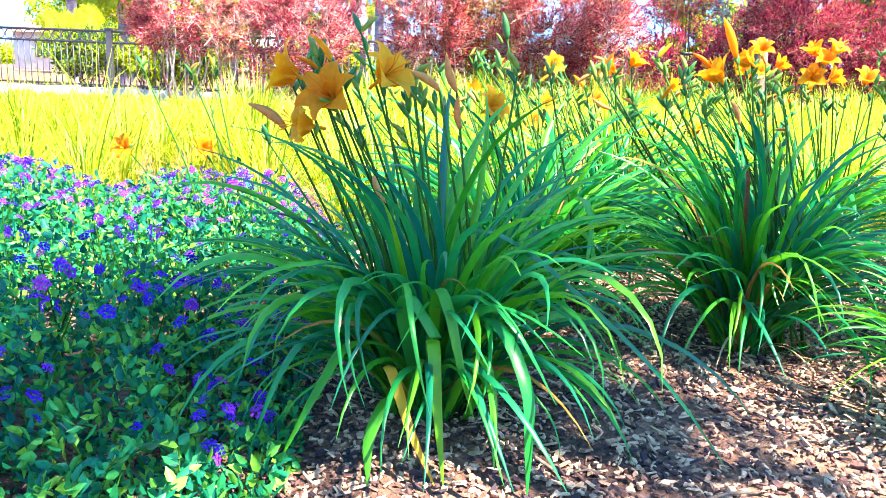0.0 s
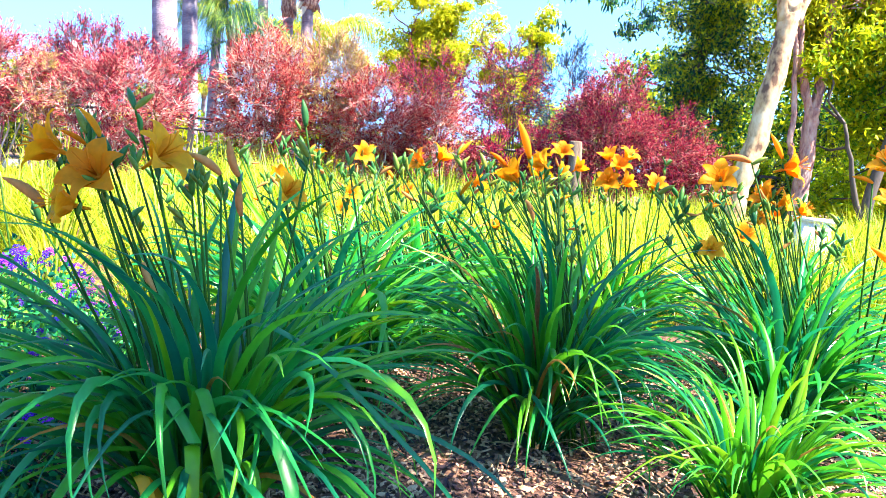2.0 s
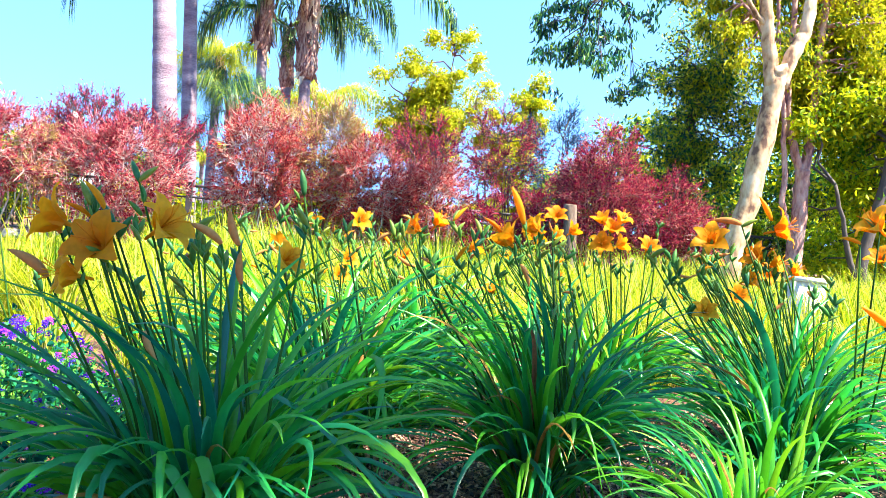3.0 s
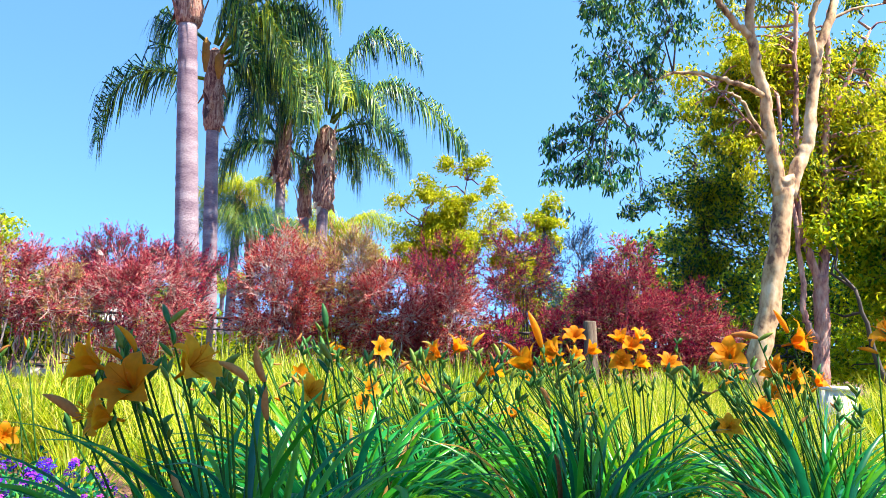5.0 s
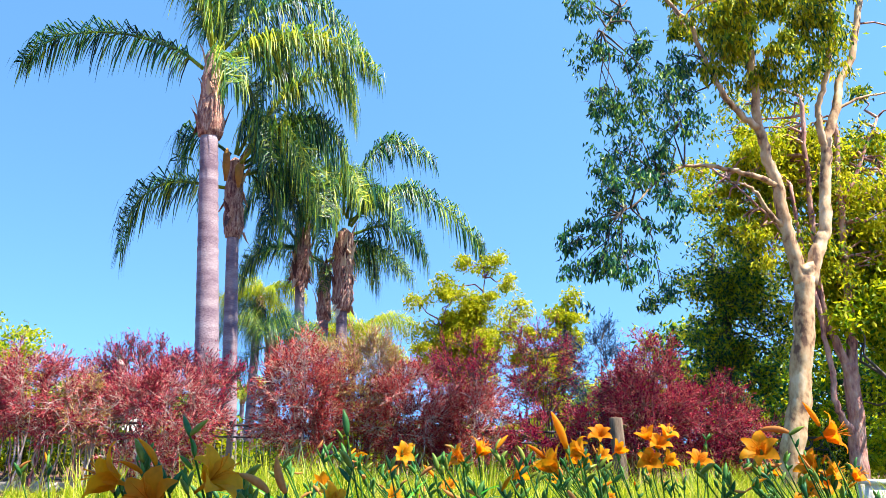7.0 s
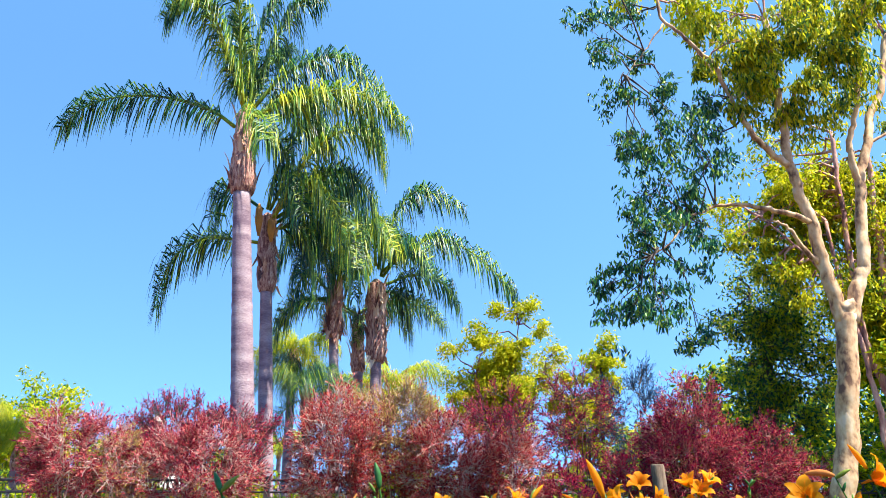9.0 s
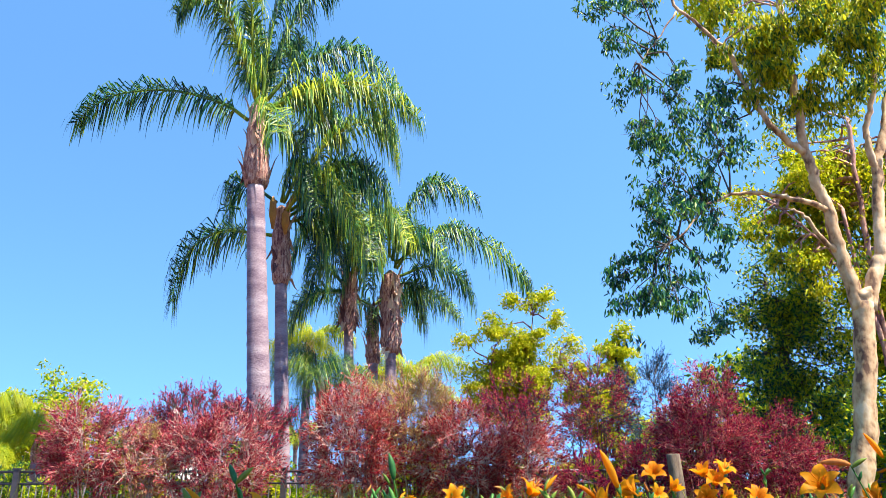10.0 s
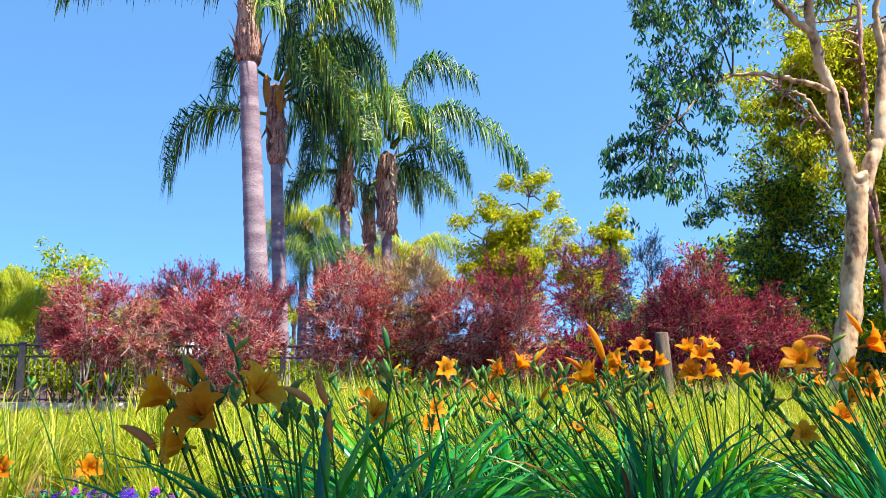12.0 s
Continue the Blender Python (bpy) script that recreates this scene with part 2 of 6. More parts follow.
# ---- builders ----
class Geo:
    """Collects vertices and faces for one mesh."""

    def __init__(self):
        self.v, self.f = [], []

    def tube(self, pts, radii, sides=7, cap=True, twist=0.0):
        pts = [Vector(p) for p in pts]
        base = len(self.v)
        up = None
        for i, p in enumerate(pts):
            d = (pts[min(i + 1, len(pts) - 1)] - pts[max(i - 1, 0)]).normalized()
            if up is None:
                up = d.orthogonal().normalized()
            up = (up - d * up.dot(d)).normalized()
            side = d.cross(up)
            for k in range(sides):
                a = 2 * math.pi * k / sides + twist * i
                self.v.append(p + (up * math.cos(a) + side * math.sin(a)) * radii[i])
        for i in range(len(pts) - 1):
            for k in range(sides):
                a, b = base + i * sides + k, base + i * sides + (k + 1) % sides
                self.f.append((a, b, b + sides, a + sides))
        if cap:
            self.f.append(tuple(base + k for k in reversed(range(sides))))
            self.f.append(tuple(base + (len(pts) - 1) * sides + k for k in range(sides)))

    def box(self, lo, hi):
        b = len(self.v)
        for z in (lo[2], hi[2]):
            for x, y in ((lo[0], lo[1]), (hi[0], lo[1]), (hi[0], hi[1]), (lo[0], hi[1])):
                self.v.append(Vector((x, y, z)))
        self.f += [(b + 3, b + 2, b + 1, b), (b + 4, b + 5, b + 6, b + 7)]
        for k in range(4):
            j = (k + 1) % 4
            self.f.append((b + k, b + j, b + 4 + j, b + 4 + k))

    def ribbon(self, pts, widths, across, keel=0.3):
        """A leaf blade with a keel along pts; across: its sideways direction."""
        b = len(self.v)
        ac = Vector(across).normalized()
        n = len(pts)
        for i, p in enumerate(pts):
            p = Vector(p)
            d = (Vector(pts[min(i + 1, n - 1)]) - Vector(pts[max(i - 1, 0)])).normalized()
            nor = d.cross(ac)
            w = widths[i] / 2
            self.v += [p - ac * w + nor * w * -keel, p + nor * 0, p + ac * w + nor * w * -keel]
        for i in range(n - 1):
            a = b + 3 * i
            self.f += [(a, a + 1, a + 4, a + 3), (a + 1, a + 2, a + 5, a + 4)]

    def mesh(self, name, smooth=True):
        me = bpy.data.meshes.new(name)
        me.from_pydata([tuple(p) for p in self.v], [], self.f)
        if smooth:
            me.polygons.foreach_set("use_smooth", [True] * len(me.polygons))
        me.update()
        return me


def thing(name, at=(0, 0, 0), turn=0.0, size=1.0):
    e = new(name)
    e.empty_display_size = 0.1
    e.matrix_basis = pose(*at, 0, 0, turn) @ Matrix.Diagonal((size, size, size, 1))
    return e


def part(name, geo, material, parent, label="", kind="", m=None):
    """Links a Geo or a mesh as one object under parent."""
    me = geo.mesh(name) if isinstance(geo, Geo) else geo
    if not me.materials:
        me.materials.append(material)
    ob = new(name, me)
    ob.parent = parent
    if m is not None:
        ob.matrix_basis = m
    return tagged(ob, label=label, kind=kind)


def unit(a):
    return a / np.maximum(np.linalg.norm(a, axis=1, keepdims=True), 1e-9)


def tri_mesh(name, V, F):
    me = bpy.data.meshes.new(name)
    me.vertices.add(len(V)); me.vertices.foreach_set("co", V.ravel())
    me.loops.add(F.size); me.loops.foreach_set("vertex_index", F.ravel())
    me.polygons.add(len(F)); me.polygons.foreach_set("loop_start", np.arange(0, F.size, 3))
    me.update(calc_edges=True)
    return me


def leaf_cloud(name, P, D, L, W, rng, fold=0.25, oval=False):
    """Many small folded leaves in one mesh: roots P, directions D, lengths L, widths W."""
    n = len(P)
    D = unit(D)
    S = unit(np.cross(D, rng.normal(size=(n, 3))))
    N = np.cross(D, S)
    L, W = np.broadcast_to(L, n)[:, None], np.broadcast_to(W, n)[:, None]
    if oval:
        a, b = P + D * L * 0.28, P + D * L * 0.68
        V = np.stack([P, a + S * W / 2 + N * W * fold, b + S * W * 0.4 + N * W * fold * 0.8, P + D * L - N * L * 0.12, b - S * W * 0.4 + N * W * fold * 0.8, a - S * W / 2 + N * W * fold], 1).reshape(-1, 3)
        i = 6 * np.arange(n)[:, None]
        F = np.concatenate([i + [0, 1, 2], i + [0, 2, 3], i + [0, 3, 4], i + [0, 4, 5]], 1).reshape(-1, 3)
        return tri_mesh(name, V, F)
    mid = P + D * L * 0.45
    V = np.stack([P, mid + S * W / 2 + N * W * fold, P + D * L - N * L * 0.1, mid - S * W / 2 + N * W * fold], 1).reshape(-1, 3)
    i = 4 * np.arange(n)[:, None]
    F = np.concatenate([i + [0, 1, 2], i + [0, 2, 3]], 1).reshape(-1, 3)
    return tri_mesh(name, V, F)


def blade_cloud(name, P, az, L, W, e0, droop, segs=3):
    """Many arching grass blades in one mesh."""
    n = len(P)
    s = np.linspace(0, 1, segs + 1)
    el = e0[:, None] - droop[:, None] * s[None, :] ** 1.3
    step = L[:, None] / segs
    r = np.concatenate([np.zeros((n, 1)), np.cumsum(np.cos(el[:, :-1]) * step, 1)], 1)
    z = np.concatenate([np.zeros((n, 1)), np.cumsum(np.sin(el[:, :-1]) * step, 1)], 1)
    ca, sa = np.cos(az)[:, None], np.sin(az)[:, None]
    C = np.stack([P[:, None, 0] + r * ca, P[:, None, 1] + r * sa, P[:, None, 2] + z], 2)
    w = W[:, None] * np.array([0.7, 1.0, 0.75, 0.08] if segs == 3 else np.linspace(1, 0.08, segs + 1))[None, :] / 2
    side = np.stack([-sa * w, ca * w, 0 * w], 2)
    V = np.stack([C - side, C + side], 2).reshape(-1, 3)
    k = 2 * (segs + 1)
    b = (k * np.arange(n))[:, None]
    F = np.concatenate([b + [2 * j, 2 * j + 1, 2 * j + 3, 2 * j + 2] for j in range(segs)], 1).reshape(-1, 4)
    me = bpy.data.meshes.new(name)
    me.vertices.add(len(V)); me.vertices.foreach_set("co", V.ravel())
    me.loops.add(F.size); me.loops.foreach_set("vertex_index", F.ravel())
    me.polygons.add(len(F)); me.polygons.foreach_set("loop_start", np.arange(0, F.size, 4))
    me.update(calc_edges=True)
    return me


def bend(a, b, sag, k, rng, wob=0.0):
    """k+1 points from a to b, lifted in the middle by sag and a little crooked."""
    a, b = Vector(a), Vector(b)
    out = []
    for i in range(k + 1):
        s = i / k
        p = a.lerp(b, s) + Vector((0, 0, sag * 4 * s * (1 - s)))
        if 0 < i < k and wob:
            p += Vector(rng.normal(size=3)) * wob
        out.append(p)
    return out


# ---- ground ----
def ground_height(x, y):
    near = math.exp(-((x - 0.5) ** 2 + (y - 2) ** 2) / 30)
    return near * (0.018 * noise.noise((x * 2.2, y * 2.2, 0)) + 0.008 * noise.noise((x * 9, y * 9, 3)))


def build_ground():
    g = Geo()
    k = 70
    def spread(u):
        return math.copysign(abs(u) ** 1.0 * 3.2 + 900 * abs(u) ** 7, u)
    xs = [spread(-1 + 2 * i / k) for i in range(k + 1)]
    for j in range(k + 1):
        for i in range(k + 1):
            x, y = xs[i] + 0.5, xs[j] + 2.0
            g.v.append(Vector((x, y, ground_height(x, y))))
    for j in range(k):
        for i in range(k):
            a = j * (k + 1) + i
            g.f.append((a, a + 1, a + k + 2, a + k + 1))
    ob = new("ground", g.mesh("ground"))
    ob.data.materials.append(M_SOIL)
    tagged(ob, "dark brown mulched garden soil reaching the horizon", "ground", kind="structure")


def build_chips():
    rng = np.random.default_rng(5)
    g = Geo()
    for i in range(46000):
        if i < 37000:
            x, y = rng.uniform(-0.7, 2.6), 0.75 + 2.6 * rng.random() ** 1.4
        else:
            r, a = 0.5 + 3.4 * rng.random() ** 0.7, rng.uniform(0, 2 * math.pi)
            x, y = 0.7 + r * math.cos(a), 1.3 + 0.75 * r * math.sin(a)
        z = ground_height(x, y)
        l, w, h = 0.008 + 0.034 * rng.random() ** 1.8, 0.005 + 0.016 * rng.random() ** 1.6, rng.uniform(0.0006, 0.0028)
        m = pose(x, y, z + 0.003 + 0.007 * rng.random(), rng.normal() * 24, rng.normal() * 20, rng.uniform(0, 360))
        b = len(g.v)
        an = (np.arange(5) + rng.uniform(-0.4, 0.4, 5)) * 1.2566
        rr = rng.uniform(0.6, 1.15, 5)
        for zz, s in ((-h, 1.0), (h, 0.85)):
            for a_, r_ in zip(an, rr):
                g.v.append(m @ Vector((l * r_ * math.cos(a_) * s * 0.5, w * r_ * math.sin(a_) * s * 0.5, zz)))
        g.f += [tuple(b + 5 + q for q in range(5))] + [(b + q, b + (q + 1) % 5, b + 5 + (q + 1) % 5, b + 5 + q) for q in range(5)]
    ob = new("bark_mulch", g.mesh("bark_mulch", smooth=False))
    ob.data.materials.append(M_CHIP)
    tagged(ob, "loose brown bark chips covering the flower bed", "mulch", kind="stuff")
    for k, (x, y, a, L) in enumerate([(0.44, 1.16, 35, 0.22), (0.5, 1.75, 80, 0.16), (0.15, 1.2, -20, 0.12), (0.85, 1.85, 10, 0.14)]):
        g = Geo()
        pts = [(math.cos(radians(a)) * (s - 0.5) * L, math.sin(radians(a)) * (s - 0.5) * L, 0.012 + 0.01 * math.sin(6 * s + k)) for s in np.linspace(0, 1, 7)]
        g.tube(pts, [0.004 - 0.0004 * i for i in range(7)], 6)
        e = new("fallen_twig", g.mesh("fallen_twig"))
        e.data.materials.append(M_TIMBER)
        e.location = (x, y, ground_height(x, y))
        tagged(e, "thin dry twig lying on the bark mulch", "twig", "fallen twigs")


# ---- daylilies ----
def leaf_mesh(name, e0, droop, width, kink=None, k=13, bend=1.6, sway=0.0):
    """A strap leaf of length 1 that arches out along +x; kink: (where, degrees) bends it over; sway carries its tip sideways."""
    g = Geo()
    p, pts = Vector((0, 0, 0)), []
    for i in range(k + 1):
        s = i / k
        pts.append(p + Vector((0, sway * s * s * math.cos(2.2 * s), 0)))
        el = e0 - droop * s ** bend
        if kink:
            el -= kink[1] * min(1.0, max(0.0, (s - kink[0]) * 5 + 0.5))
        el = max(el, -88)
        p += Vector((math.cos(radians(el)), 0, math.sin(radians(el)))) / k
    ws = [width * min(1.0, 0.62 + 1.3 * (i / k)) * (1 - (i / k) ** 3.2) + 0.0012 for i in range(k + 1)]
    g.ribbon(pts, ws, (-sway * 0.8, 1, sway * 1.5), 0.45)
    return g.mesh(name)


_r = random.Random(11)
LEAVES = {}
for kind_, mat_ in (("grown", M_BLADE), ("young", M_BLADE_YOUNG), ("dry", M_BLADE_DRY)):
    LEAVES[kind_] = []
    for i_ in range(16):
        e0_ = 88 - 2.0 * i_ + _r.uniform(-4, 4)
        dr_ = _r.uniform(65, 125) + 2.2 * i_
        kk_ = (_r.uniform(0.5, 0.75), _r.uniform(25, 55)) if i_ in (3, 11) else None
        me_ = leaf_mesh("leaf", e0_, dr_, _r.uniform(0.036, 0.052), kk_, bend=_r.uniform(1.2, 2.3), sway=_r.uniform(-0.22, 0.22))
        me_.materials.append(mat_)
        LEAVES[kind_].append(me_)


LEAVES["folded"] = [leaf_mesh("leaf", 80, 20, 0.05, (0.55, 120), bend=1.8, sway=0.1), leaf_mesh("leaf", 74, 25, 0.046, (0.62, 105), sway=-0.12), leaf_mesh("leaf", 66, 30, 0.05, (0.5, 70), sway=0.15), leaf_mesh("leaf", 84, 10, 0.055, (0.7, 130), sway=-0.08)]
LEAVES["straw"] = [leaf_mesh("leaf", _r.uniform(8, 40), _r.uniform(20, 90), _r.uniform(0.018, 0.03), (_r.uniform(0.3, 0.6), _r.uniform(-40, 50))) for _ in range(6)]
for me_ in LEAVES["folded"]:
    me_.materials.append(M_BLADE_YOUNG)
for me_ in LEAVES["straw"]:
    me_.materials.append(M_STRAW)


def petal_grid(g, length, width, curl, az, tilt0):
    """One petal that leaves the throat and curls back."""
    k = 6
    m = Matrix.Rotation(az, 4, "Z")
    p = Vector((0.004, 0, 0))
    b = len(g.v)
    for i in range(k + 1):
        s = i / k
        el = tilt0 - curl * max(0, s - 0.25) ** 1.2
        w = width * math.sin(math.pi * min(1, 0.14 + 0.82 * s) ** 0.8) * 0.5 + 0.001
        for c in (-1, 0, 1):
            g.v.append(m @ (p + Vector((0, c * w, 0.25 * w * abs(c) + 0.002 * math.sin(9 * s + c)))))
        p += Vector((math.cos(radians(el)), 0, math.sin(radians(el)))) * length / k
    for i in range(k):
        a = b + 3 * i
        g.f += [(a, a + 1, a + 4, a + 3), (a + 1, a + 2, a + 5, a + 4)]


def flower_mesh(curl):
    g = Geo()
    for i in range(6):
        petal_grid(g, 0.078, 0.05 if i % 2 else 0.036, curl, radians(60 * i), 58 - 6 * (i % 2))
    for i in range(5):
        a = radians(72 * i + 20)
        g.tube([(0, 0, 0.01), (math.cos(a) * 0.008, math.sin(a) * 0.008, 0.045), (math.cos(a) * 0.022, math.sin(a) * 0.022, 0.066)], [0.001, 0.001, 0.002], 4)
    g.tube([(0, 0, -0.03), (0, 0, -0.012), (0, 0, 0.008)], [0.003, 0.004, 0.007], 6)
    return g.mesh("flower")


FLOWERS = [flower_mesh(c) for c in (150, 185, 110, 60)]
for f_ in FLOWERS:
    f_.materials.append(M_PETAL)


def bud_mesh(length, r, bow):
    g = Geo()
    pts, rs = [], []
    for i in range(8):
        s = i / 7
        pts.append((bow * s * s * length, 0, s * length))
        rs.append(max(0.0008, r * math.sin(math.pi * (0.12 + 0.86 * s)) ** 0.8))
    g.tube(pts, rs, 7)
    return g.mesh("bud")


BUDS = [bud_mesh(0.03, 0.005, 0.1), bud_mesh(0.042, 0.006, 0.2), bud_mesh(0.022, 0.0045, 0.0)]
LONG_BUDS = [bud_mesh(0.075, 0.008, 0.15), bud_mesh(0.065, 0.007, 0.35)]
WITHERED = [bud_mesh(0.06, 0.0075, 0.4), bud_mesh(0.05, 0.006, -0.3)]
GREEN_BUDS = [bud_mesh(0.05, 0.0068, 0.1)]
for b_ in BUDS + GREEN_BUDS:
    b_.materials.append(M_BUD)
for b_ in LONG_BUDS:
    b_.materials.append(M_PETAL)
for b_ in WITHERED:
    b_.materials.append(M_PETAL_DRY)


def stalk(parent, base, top, rng, blooms=(), buds=4, thick=0.0035, bloom=1.0):
    """A flower stalk from base to top, with blooms (offset, facing, tilt, kind, size) and buds on short forks near its head."""
    base, top = Vector(base), Vector(top)
    mid = base.lerp(top, 0.5) + Vector((base.x - top.x, base.y - top.y, 0)) * 0.12
    g = Geo()
    pts = [base, base.lerp(mid, 0.5), mid, mid.lerp(top, 0.55), top]
    g.tube(pts, [thick, thick * 0.95, thick * 0.85, thick * 0.75, thick * 0.6], 6)
    st = part("flower_stalk", g, M_STALK, parent)
    for off, az, tilt, kind, size in blooms:
        size *= bloom
        m = Matrix.Translation(top + Vector(off)) @ pose(0, 0, 0, 0, tilt, az) @ Matrix.Diagonal((size, size, size, 1))
        if kind == "green":
            part("bud", GREEN_BUDS[0], None, st, "large closed green bud", m=m)
        elif kind == "long":
            part("bud", rng.choice(LONG_BUDS), None, st, "closed orange flower bud", m=m)
        elif kind == "dry":
            part("withered_flower", rng.choice(WITHERED), None, st, "limp brownish orange spent flower", m=m)
        else:
            part("flower", FLOWERS[kind], None, st, "open orange trumpet-shaped flower", m=m)
    for i in range(buds):
        h = rng.uniform(0.0, 0.05)
        at = top + (mid - top).normalized() * h
        m = Matrix.Translation(at) @ pose(0, 0, 0, 0, rng.uniform(8, 48), rng.uniform(0, 360)) @ Matrix.Diagonal((*([rng.uniform(0.8, 1.25)] * 3), 1))
        part("bud", rng.choice(BUDS), None, st, "small closed green bud", m=m)
    return st


def daylily(at, leaves, reach, label, seed, young=0.1, dry=0.03, spread=0.06, lean=None, low=0.0, straw=14, broad=1.15):
    rng = random.Random(seed)
    e = thing("daylily", at)
    tagged(e, label, "daylily", "daylilies in the bed")
    for i in range(leaves):
        q = i / leaves
        u = rng.random()
        kind = "young" if u < young else "dry" if u > 1 - dry else "grown"
        idx = min(15, max(0, int(16 * (q * 0.9 + 0.1 * rng.random()))))
        if kind == "dry" and idx in (3, 11):
            idx -= 1
        az = rng.uniform(0, 360) if lean is None or rng.random() < 0.6 else rng.gauss(lean, 50)
        rad = spread * math.sqrt(rng.random())
        a2 = radians(az + rng.uniform(-60, 60))
        s = reach * rng.uniform(0.75, 1.1) * (1.0 - low * q)
        m = pose(rad * math.cos(a2), rad * math.sin(a2), -0.01, rng.uniform(-8, 8), 0, az) @ Matrix.Diagonal((s, s * broad * rng.uniform(0.5, 0.76) * (0.6 if kind == "dry" else 1.0), s, 1))
        part("leaf", LEAVES[kind][idx], None, e, "dry brown leaf" if kind == "dry" else "", m=m)
    for i in range(straw):
        az = rng.uniform(0, 360)
        s = rng.uniform(0.14, 0.32)
        m = pose(0.05 * math.cos(radians(az)), 0.05 * math.sin(radians(az)), rng.uniform(0.004, 0.02), 0, 0, az) @ Matrix.Diagonal((s, s, s, 1))
        part("dead_leaf", rng.choice(LEAVES["straw"]), None, e, "curled straw-coloured dead leaf", m=m)
    return e


# ---- palms ----
def frond_mesh(name, length, e0, droop, leaflet, pairs, seed, hang=0.8):
    """A feather frond along +x: an arched midrib with two rows of drooping leaflets."""
    rng = random.Random(seed)
    g = Geo()
    k = 14
    p, rib = Vector((0, 0, 0)), []
    for i in range(k + 1):
        rib.append(p.copy())
        el = e0 - droop * (i / k) ** 1.4
        p += Vector((math.cos(radians(el)), 0, math.sin(radians(el)))) * length / k
    g.tube(rib, [0.045 * (1 - 0.92 * i / k) * length / 3.5 for i in range(k + 1)], 5)
    for j in range(pairs):
        s = 0.14 + 0.86 * (j + rng.uniform(-0.4, 0.4)) / (pairs - 1)
        s = min(0.999, max(0.12, s))
        f = s * k
        i = min(k - 1, int(f))
        o = rib[i].lerp(rib[i + 1], f - i)
        d = (rib[i + 1] - rib[i]).normalized()
        ll = leaflet * (0.5 + 0.9 * math.sin(math.pi * min(1, s * 0.88 + 0.1))) * rng.uniform(0.7, 1.15)
        for side in (-1, 1):
            v = (d * rng.uniform(0.3, 0.8) + Vector((0, side, 0)) * rng.uniform(0.25, 0.95) + Vector((0, 0, rng.uniform(-0.3, 0.75)))).normalized()
            h = hang * rng.uniform(0.75, 1.1)
            a = o + v * ll * 0.35
            v2 = (v * (1 - h) + Vector((rng.uniform(-0.1, 0.1), rng.uniform(-0.1, 0.1), -1)) * h + d * 0.2).normalized()
            b = a + v2 * ll * 0.35
            c = b + (v2 * 0.4 + Vector((0, 0, -1)) * 0.6).normalized() * ll * 0.35
            w = rng.uniform(0.017, 0.024) * length / 3.5
            g.ribbon([o, a, b, c], [w * 0.8, w * 1.3, w, 0.004], d.cross(v).cross(v) + Vector((0, 0, 0.001)), 0.2)
    return g.mesh(name)


def smooth_line(pts, k):
    """k+1 evenly spaced points on a smooth line through pts."""
    p = [Vector(q) for q in pts]
    p = [p[0] * 2 - p[1]] + p + [p[-1] * 2 - p[-2]]
    out = []
    n = len(p) - 3
    for i in range(k + 1):
        f = min(n - 1e-6, n * i / k)
        j, t = int(f), f - int(f)
        a, b, c, d = p[j:j + 4]
        out.append(0.5 * (2 * b + (c - a) * t + (2 * a - 5 * b + 4 * c - d) * t * t + (3 * b - a - 3 * c + d) * t ** 3))
    return out


def feather(name, pts, leaflet, seed, wind=0.0):
    """A feather frond whose midrib runs through pts; leaflets stand out near its root and hang along the rest."""
    rng = random.Random(seed)
    g = Geo()
    k = 16
    rib = smooth_line(pts, k)
    length = sum((b - a).length for a, b in zip(rib[:-1], rib[1:]))
    g.tube(rib, [0.05 * (1 - 0.9 * i / k) for i in range(k + 1)], 5)
    pairs = int(34 * length)
    for j in range(pairs):
        s = min(0.999, max(0.1, 0.1 + 0.9 * (j + rng.uniform(-0.5, 0.5)) / pairs))
        f = s * k
        i = min(k - 1, int(f))
        o = rib[i].lerp(rib[i + 1], f - i)
        d = (rib[i + 1] - rib[i]).normalized()
        flat = Vector((d.x, d.y, 0))
        side = Vector((-flat.y, flat.x, 0)).normalized() if flat.length > 0.05 else Vector((1, 0, 0))
        ll = leaflet * (0.55 + 0.6 * math.sin(math.pi * min(1, s * 0.85 + 0.12))) * rng.uniform(0.7, 1.15)
        for sg in (-1, 1):
            lift = rng.uniform(-0.15, 0.9) if rng.random() < 0.6 else rng.uniform(-0.6, 0.1)
            v = (d * rng.uniform(0.25, 0.7) + side * sg * rng.uniform(0.3, 0.9) + Vector((wind, 0, lift))).normalized()
            h = rng.uniform(0.6, 0.95)
            a = o + v * ll * 0.34
            v2 = (v * (1 - h) + Vector((rng.uniform(-0.1, 0.1) + wind, rng.uniform(-0.1, 0.1), -1)) * h + d * 0.15).normalized()
            b = a + v2 * ll * 0.36
            c = b + (v2 * 0.4 + Vector((rng.uniform(-0.06, 0.06), 0, -1)) * 0.6).normalized() * ll * 0.36
            w = rng.uniform(0.018, 0.03)
            g.ribbon([o, a, b, c], [w * 0.8, w * 1.3, w, 0.004], d.cross(v).cross(v) + Vector((0, 0, 0.001)), 0.2)
    return g.mesh(name)


